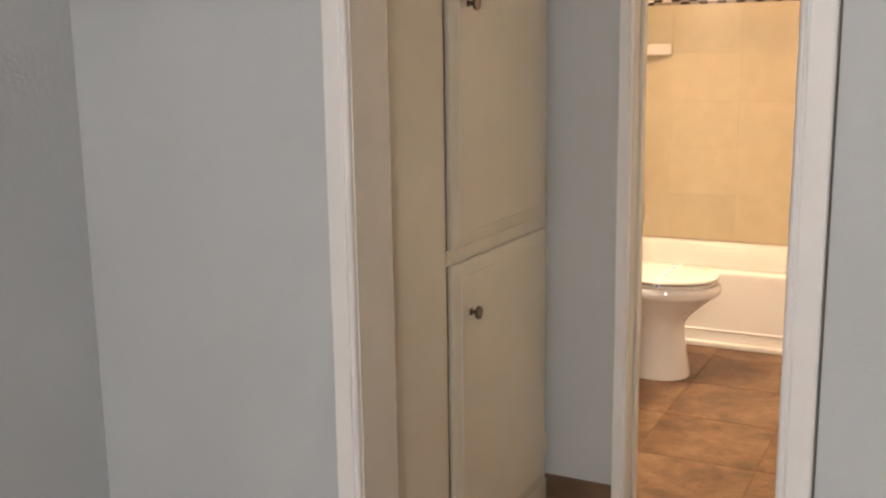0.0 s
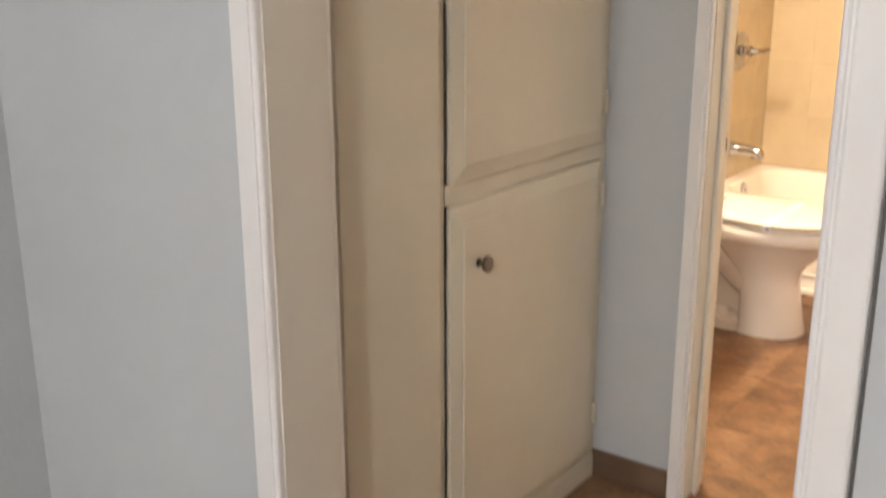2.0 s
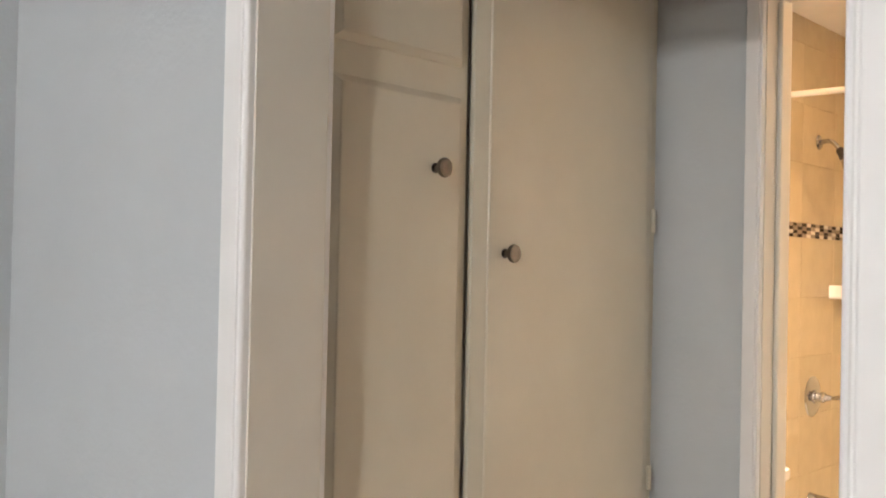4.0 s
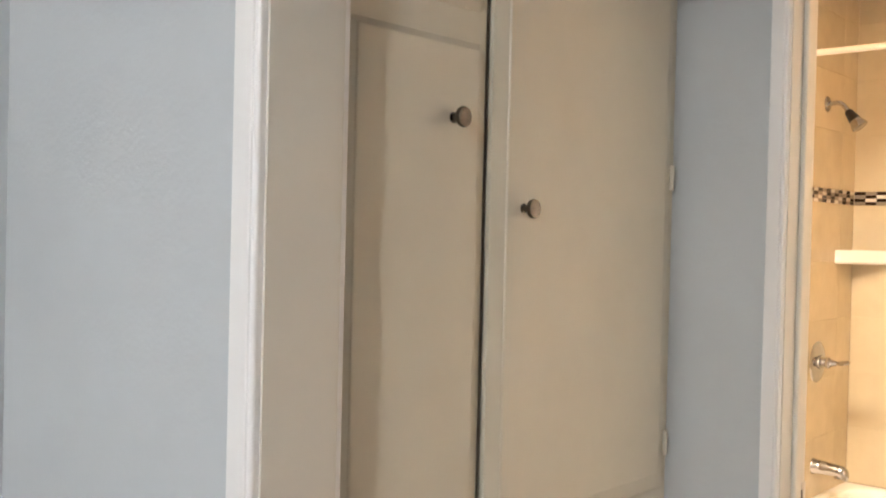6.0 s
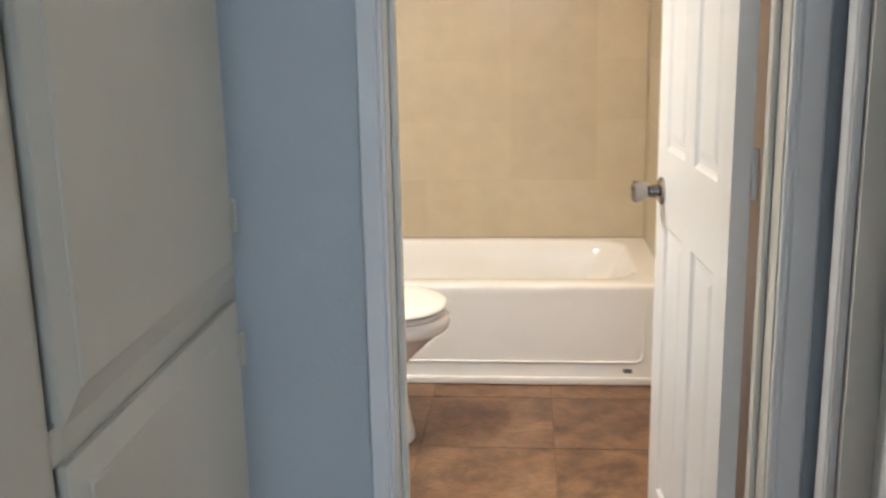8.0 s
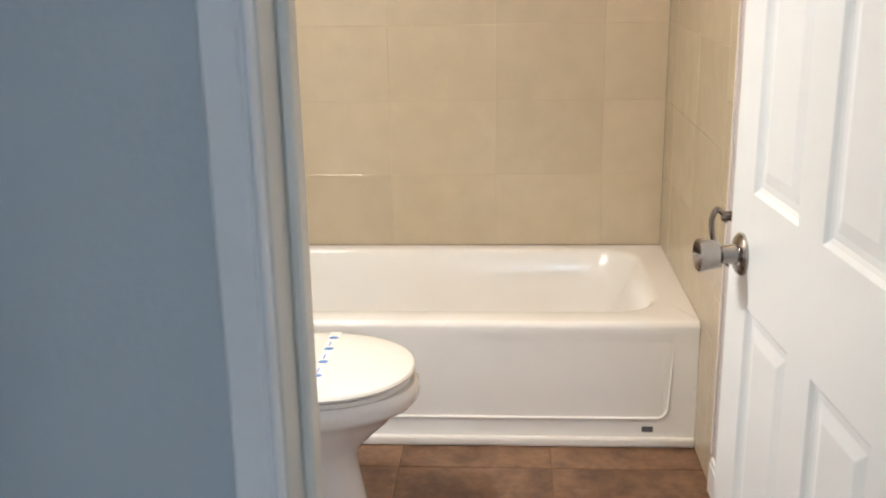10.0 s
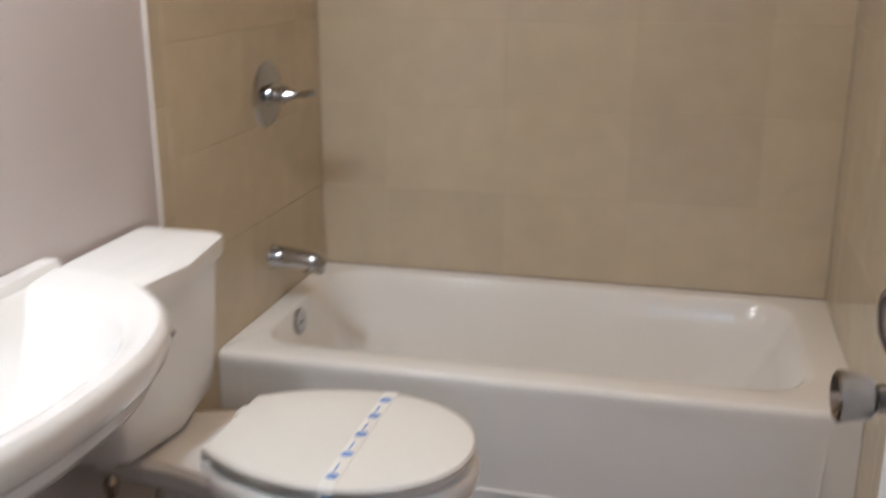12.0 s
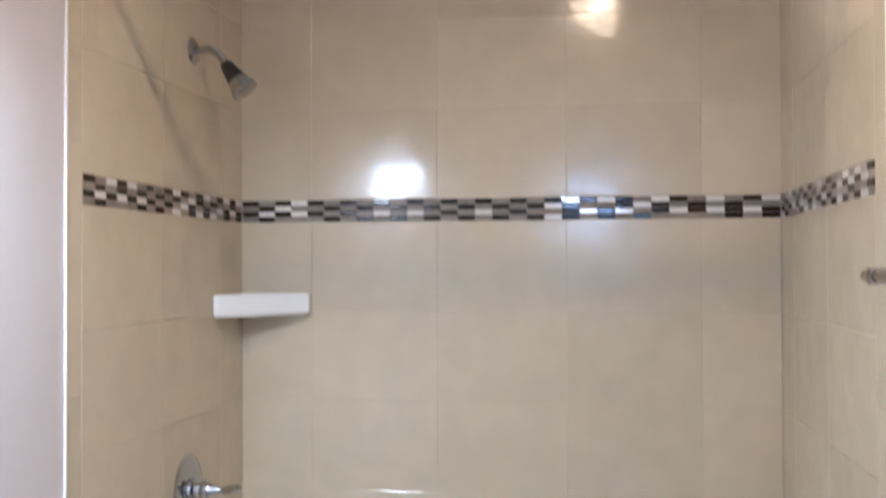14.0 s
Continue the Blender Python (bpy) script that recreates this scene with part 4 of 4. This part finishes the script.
for k in range(4):
    a = radians(30 + 90 * k)
    gx, gy = BLX + 0.09 * math.cos(a), BLY + 0.09 * math.sin(a)
    bm = bmesh.new()
    tube(bm, [(BLX + 0.04 * math.cos(a), BLY + 0.04 * math.sin(a), CEIL - 0.115), (gx, gy, CEIL - 0.13), (gx, gy, CEIL - 0.15)], 0.008, 10)
    part("arm", bm, M_NICKEL, bed_lamp, smooth=True)
    bm = bmesh.new()
    bmesh.ops.create_uvsphere(bm, u_segments=16, v_segments=10, radius=0.06)
    bmesh.ops.translate(bm, verts=bm.verts[:], vec=(gx, gy, CEIL - 0.208))
    part("globe", bm, M_COOL, bed_lamp, "lit cool white globe", smooth=True)
# a second, fainter, unseen lamp on the far bedroom wall, added for the tile glint
far_lamp = thing("bedroom_glint_lamp", "unseen bedroom lamp of three small lit globes, added for the tile glint", "wall lamp", (0.91, Y_BED0, 2.18))
part("backplate", boxes((0.72, Y_BED0 + 0.001, 2.15, 1.10, Y_BED0 + 0.022, 2.21), bevel=0.005), M_NICKEL, far_lamp, smooth=True)
for gx in (0.78, 0.91, 1.04):
    bm = bmesh.new()
    tube(bm, [(gx, Y_BED0 + 0.02, 2.18), (gx, Y_BED0 + 0.05, 2.18)], 0.012, 12)
    part("socket", bm, M_NICKEL, far_lamp, smooth=True)
    bm = bmesh.new()
    bmesh.ops.create_uvsphere(bm, u_segments=16, v_segments=10, radius=0.045)
    bmesh.ops.translate(bm, verts=bm.verts[:], vec=(gx, Y_BED0 + 0.092, 2.18))
    part("globe", bm, M_FAR, far_lamp, "lit cool white globe", smooth=True)
LX, LY = 1.03, -0.61
lens = thing("ceiling_light", "small lit round ceiling light", "ceiling lamp", (LX, LY, CEIL))
bm = bmesh.new()
lathe(bm, (LX, LY, CEIL - 0.0005), (0, 0, -1), [(0, 0.100), (0.006, 0.099), (0.012, 0.07), (0.0105, 0.053)], 28)
part("trim_ring", bm, M_TRIM, lens, smooth=True)
bm = bmesh.new()
lathe(bm, (LX, LY, CEIL - 0.0108), (0, 0, -1), [(0, 0.052), (0.0006, 0.0515), (0.0008, 0.03), (0.0008, 0)], 24)
part("lens", bm, M_CLAMP, lens, "lit lens", smooth=True)

# ---------------------------------------------------------------- tiles, last


def tile_mesh(name, w, h, t, mat, ch=0.0014):
    """A tile in x = 0..w, z = 0..h with softened edges, facing -y."""
    bm = bmesh.new()
    loft(bm, [[(a, y, b) for a, b in ((i, i), (w - i, i), (w - i, h - i), (i, h - i))] for i, y in ((0, 0), (0, -(t - ch)), (ch * 0.3, -(t - ch * 0.3)), (ch, -t))])
    return finish(name, bm, mat)


tile_cache = {}
GAP = 0.0010


def put_tile(parent, name, m, w, h, t, mat):
    key = (round(w, 4), round(h, 4), t, mat.name)
    if key not in tile_cache:
        tile_cache[key] = tile_mesh(name, w - GAP, h - GAP, t, mat)
    ob = new(name, tile_cache[key])
    ob.parent = parent
    ob.matrix_world = m
    return ob


back_wall = bpy.data.objects["wall_bath_back"]
left_wall = bpy.data.objects["wall_bath_left"]
right_wall = bpy.data.objects["wall_bath_right"]
RH = (1.656 - 0.383) / 5
rows_z = [(0.383 + RH * i, RH) for i in range(5)] + [(1.720 + RH * i, RH) for i in range(3)] + [(1.720 + 3 * RH, CEIL - 1.720 - 3 * RH)]
cols_back = [(0.0, 0.214), (0.214, 0.366), (0.580, 0.363), (0.943, 0.365), (1.308, 0.212)]
cols_side = [(-0.150, 0.383), (0.233, 0.365), (0.598, 0.172)]
rng = random.Random(5)
for z, h in rows_z:
    for x, w in cols_back:
        put_tile(back_wall, "wall_tile", pose(x + GAP / 2, Y_BACK + 0.010 + rng.uniform(-0.0003, 0.0003), z + GAP / 2) @ pose(0, 0, 0, rng.uniform(-0.1, 0.1), 0, rng.uniform(-0.1, 0.1)), w, h, 0.010, M_TILE)
    for y, w in cols_side:
        put_tile(left_wall, "wall_tile", pose(-0.0065 + rng.uniform(-0.0003, 0.0003), y + GAP / 2, z + GAP / 2, rng.uniform(-0.08, 0.08), 0, 90 + rng.uniform(-0.08, 0.08)), w, h, 0.010, M_TILE)
        put_tile(right_wall, "wall_tile", pose(W_BATH + 0.0065 + rng.uniform(-0.0004, 0.0004), y + w - GAP / 2, z + GAP / 2, 0, 0, -90), w, h, 0.010, M_TILE)
# narrow edge tiles, staggered against the field
z = 0.0
while z < CEIL - 0.01:
    h = min(RH, CEIL - z)
    put_tile(left_wall, "edge_tile", pose(-0.0065, -0.207 + GAP / 2, z + GAP / 2, 0, 0, 90), 0.057, h, 0.010, M_TILE)
    put_tile(right_wall, "edge_tile", pose(W_BATH + 0.0065, -0.150 - GAP / 2, z + GAP / 2, 0, 0, -90), 0.075, h, 0.010, M_TILE)
    z += RH
# tile below the rim beside the apron
for z, h in ((0.0, 0.129), (0.129, RH)):
    put_tile(left_wall, "wall_tile", pose(-0.0065, -0.150 + GAP / 2, z + GAP / 2, 0, 0, 90), 0.150, h, 0.010, M_TILE)
    put_tile(right_wall, "wall_tile", pose(W_BATH + 0.0065, -GAP / 2, z + GAP / 2, 0, 0, -90), 0.150, h, 0.010, M_TILE)
setting("grout_back", boxes((0.001, Y_BACK + 0.0012, 0.375, W_BATH - 0.001, Y_BACK + 0.0098, 1.6565), (0.001, Y_BACK + 0.0012, 1.7195, W_BATH - 0.001, Y_BACK + 0.0098, CEIL - 0.001)), M_GROUT, "beige grout between the wall tiles", "grout")
setting("grout_left", boxes((0.0003, -0.207, 0.002, 0.0018, Y_BACK + 0.009, CEIL - 0.002)), M_GROUT, "beige grout between the wall tiles", "grout")
setting("grout_right", boxes((W_BATH - 0.0018, -0.225, 0.002, W_BATH - 0.0003, Y_BACK + 0.009, CEIL - 0.002)), M_GROUT, "beige grout between the wall tiles", "grout")
setting("trim_caulk_left", boxes((0.0003, -0.214, 0.10, 0.005, -0.2075, CEIL - 0.003), bevel=0.0015, seg=1), M_CAULK, "white caulk line at the tile edge", "caulk")
setting("trim_caulk_right", boxes((W_BATH - 0.005, -0.2325, 0.10, W_BATH - 0.0003, -0.2255, CEIL - 0.003), bevel=0.0015, seg=1), M_CAULK, "white caulk line at the tile edge", "caulk")

setting("trim_joint_back", boxes((0.006, Y_BACK - 0.0032, 0.3803, W_BATH - 0.006, Y_BACK - 0.0004, 0.3835)), M_GROUT_DARK, "dark joint between the bathtub and the tiles", "joint")
setting("trim_joint_corner_far", boxes((W_BATH - 0.0056, Y_BACK - 0.0022, 0.384, W_BATH - 0.0037, Y_BACK - 0.0003, 1.655)), M_GROUT_DARK, "dark joint in the tiled corner", "joint")
setting("trim_joint_corner_near", boxes((0.0037, Y_BACK - 0.0020, 0.384, 0.0052, Y_BACK - 0.0003, 1.388)), M_GROUT_DARK, "dark joint in the tiled corner", "joint")

# mosaic band of small glass and stone pieces
setting("band_bed_back", boxes((0.002, Y_BACK + 0.0022, 1.657, W_BATH - 0.002, Y_BACK + 0.0095, 1.719)), M_GROUT_DARK, "taupe grout bed of the mosaic band", "grout")
setting("band_bed_left", boxes((0.0019, -0.146, 1.657, 0.0025, Y_BACK + 0.002, 1.719)), M_GROUT_DARK, "taupe grout bed of the mosaic band", "grout")
setting("band_bed_right", boxes((W_BATH - 0.0025, -0.146, 1.657, W_BATH - 0.0019, Y_BACK + 0.002, 1.719)), M_GROUT_DARK, "taupe grout bed of the mosaic band", "grout")


def mosaic(parent, length, place):
    """Four rows of small pieces in straight columns."""
    n = int(round(length / 0.0487))
    step = length / n
    unit = 0.062 / 4
    kinds = [M_MOS_DARK] * 10 + [M_MOS_TAUPE] * 14 + [M_MOS_WHITE] * 2
    beside = [None] * 4
    for i in range(n):
        last, column = None, []
        for row in range(4):
            pick = rng.choice([k for k in kinds if k is not beside[row] and (k is not last or k is M_MOS_DARK)] or [M_MOS_TAUPE])
            last = pick
            column.append(pick)
            put_tile(parent, "mosaic_piece", place(i * step + GAP / 2, 1.657 + row * unit + GAP / 2) @ pose(0, rng.uniform(-0.0004, 0.0004), 0, rng.uniform(-1.0, 1.0), 0, rng.uniform(-0.9, 0.9)), step, unit, 0.008, pick)
        beside = [k if k is not M_MOS_TAUPE or rng.random() < 0.35 else None for k in column]


mosaic(back_wall, 1.51, lambda a, z: pose(0.005 + a, Y_BACK + 0.0085, z))
mosaic(left_wall, 0.912, lambda a, z: pose(-0.0045, -0.145 + a, z, 0, 0, 90))
mosaic(right_wall, 0.912, lambda a, z: pose(W_BATH + 0.0045, -0.145 + 0.912 - a, z, 0, 0, -90))

# floor tiles
floor = thing("floor", "mottled brown ceramic floor tiles", "floor", (0, 0, 0), kind="structure")
ROOMS = ((-0.02, W_BATH, -1.95, 0.02), (X_CAB - 0.05, X_HALLR + 0.1, Y_N0 - 0.02, -1.78), (X_BED0, X_BED1, Y_BED0, Y_N0 + 0.02))
FT = 0.425


def floor_tile(w, d):
    key = ("f", round(w, 4), round(d, 4))
    if key not in tile_cache:
        bm = bmesh.new()
        c = 0.0018
        loft(bm, [[(a, b, z) for a, b in ((i, i), (w - i, i), (w - i, d - i), (i, d - i))] for i, z in ((0, -0.008), (0, -0.0016), (c * 0.3, -0.0005), (c, 0.0))])
        tile_cache[key] = finish("floor_tile", bm, M_FLOOR)
    return tile_cache[key]


ix = 0
x = 1.102 - 4 * FT
while x < X_BED1:
    y = -0.565 + 2 * FT
    while y > Y_BED0:
        lo, hi = y - FT, y
        if not any(x < b and x + FT > a and lo < d and hi > c for a, b, c, d in ROOMS):
            y -= FT
            continue
        ob = new("floor_tile", floor_tile(FT - 0.004, FT - 0.004))
        ob.parent = floor
        ob.matrix_world = pose(x + 0.002, lo + 0.002, rng.uniform(-0.0003, 0.0002))
        y -= FT
    x += FT
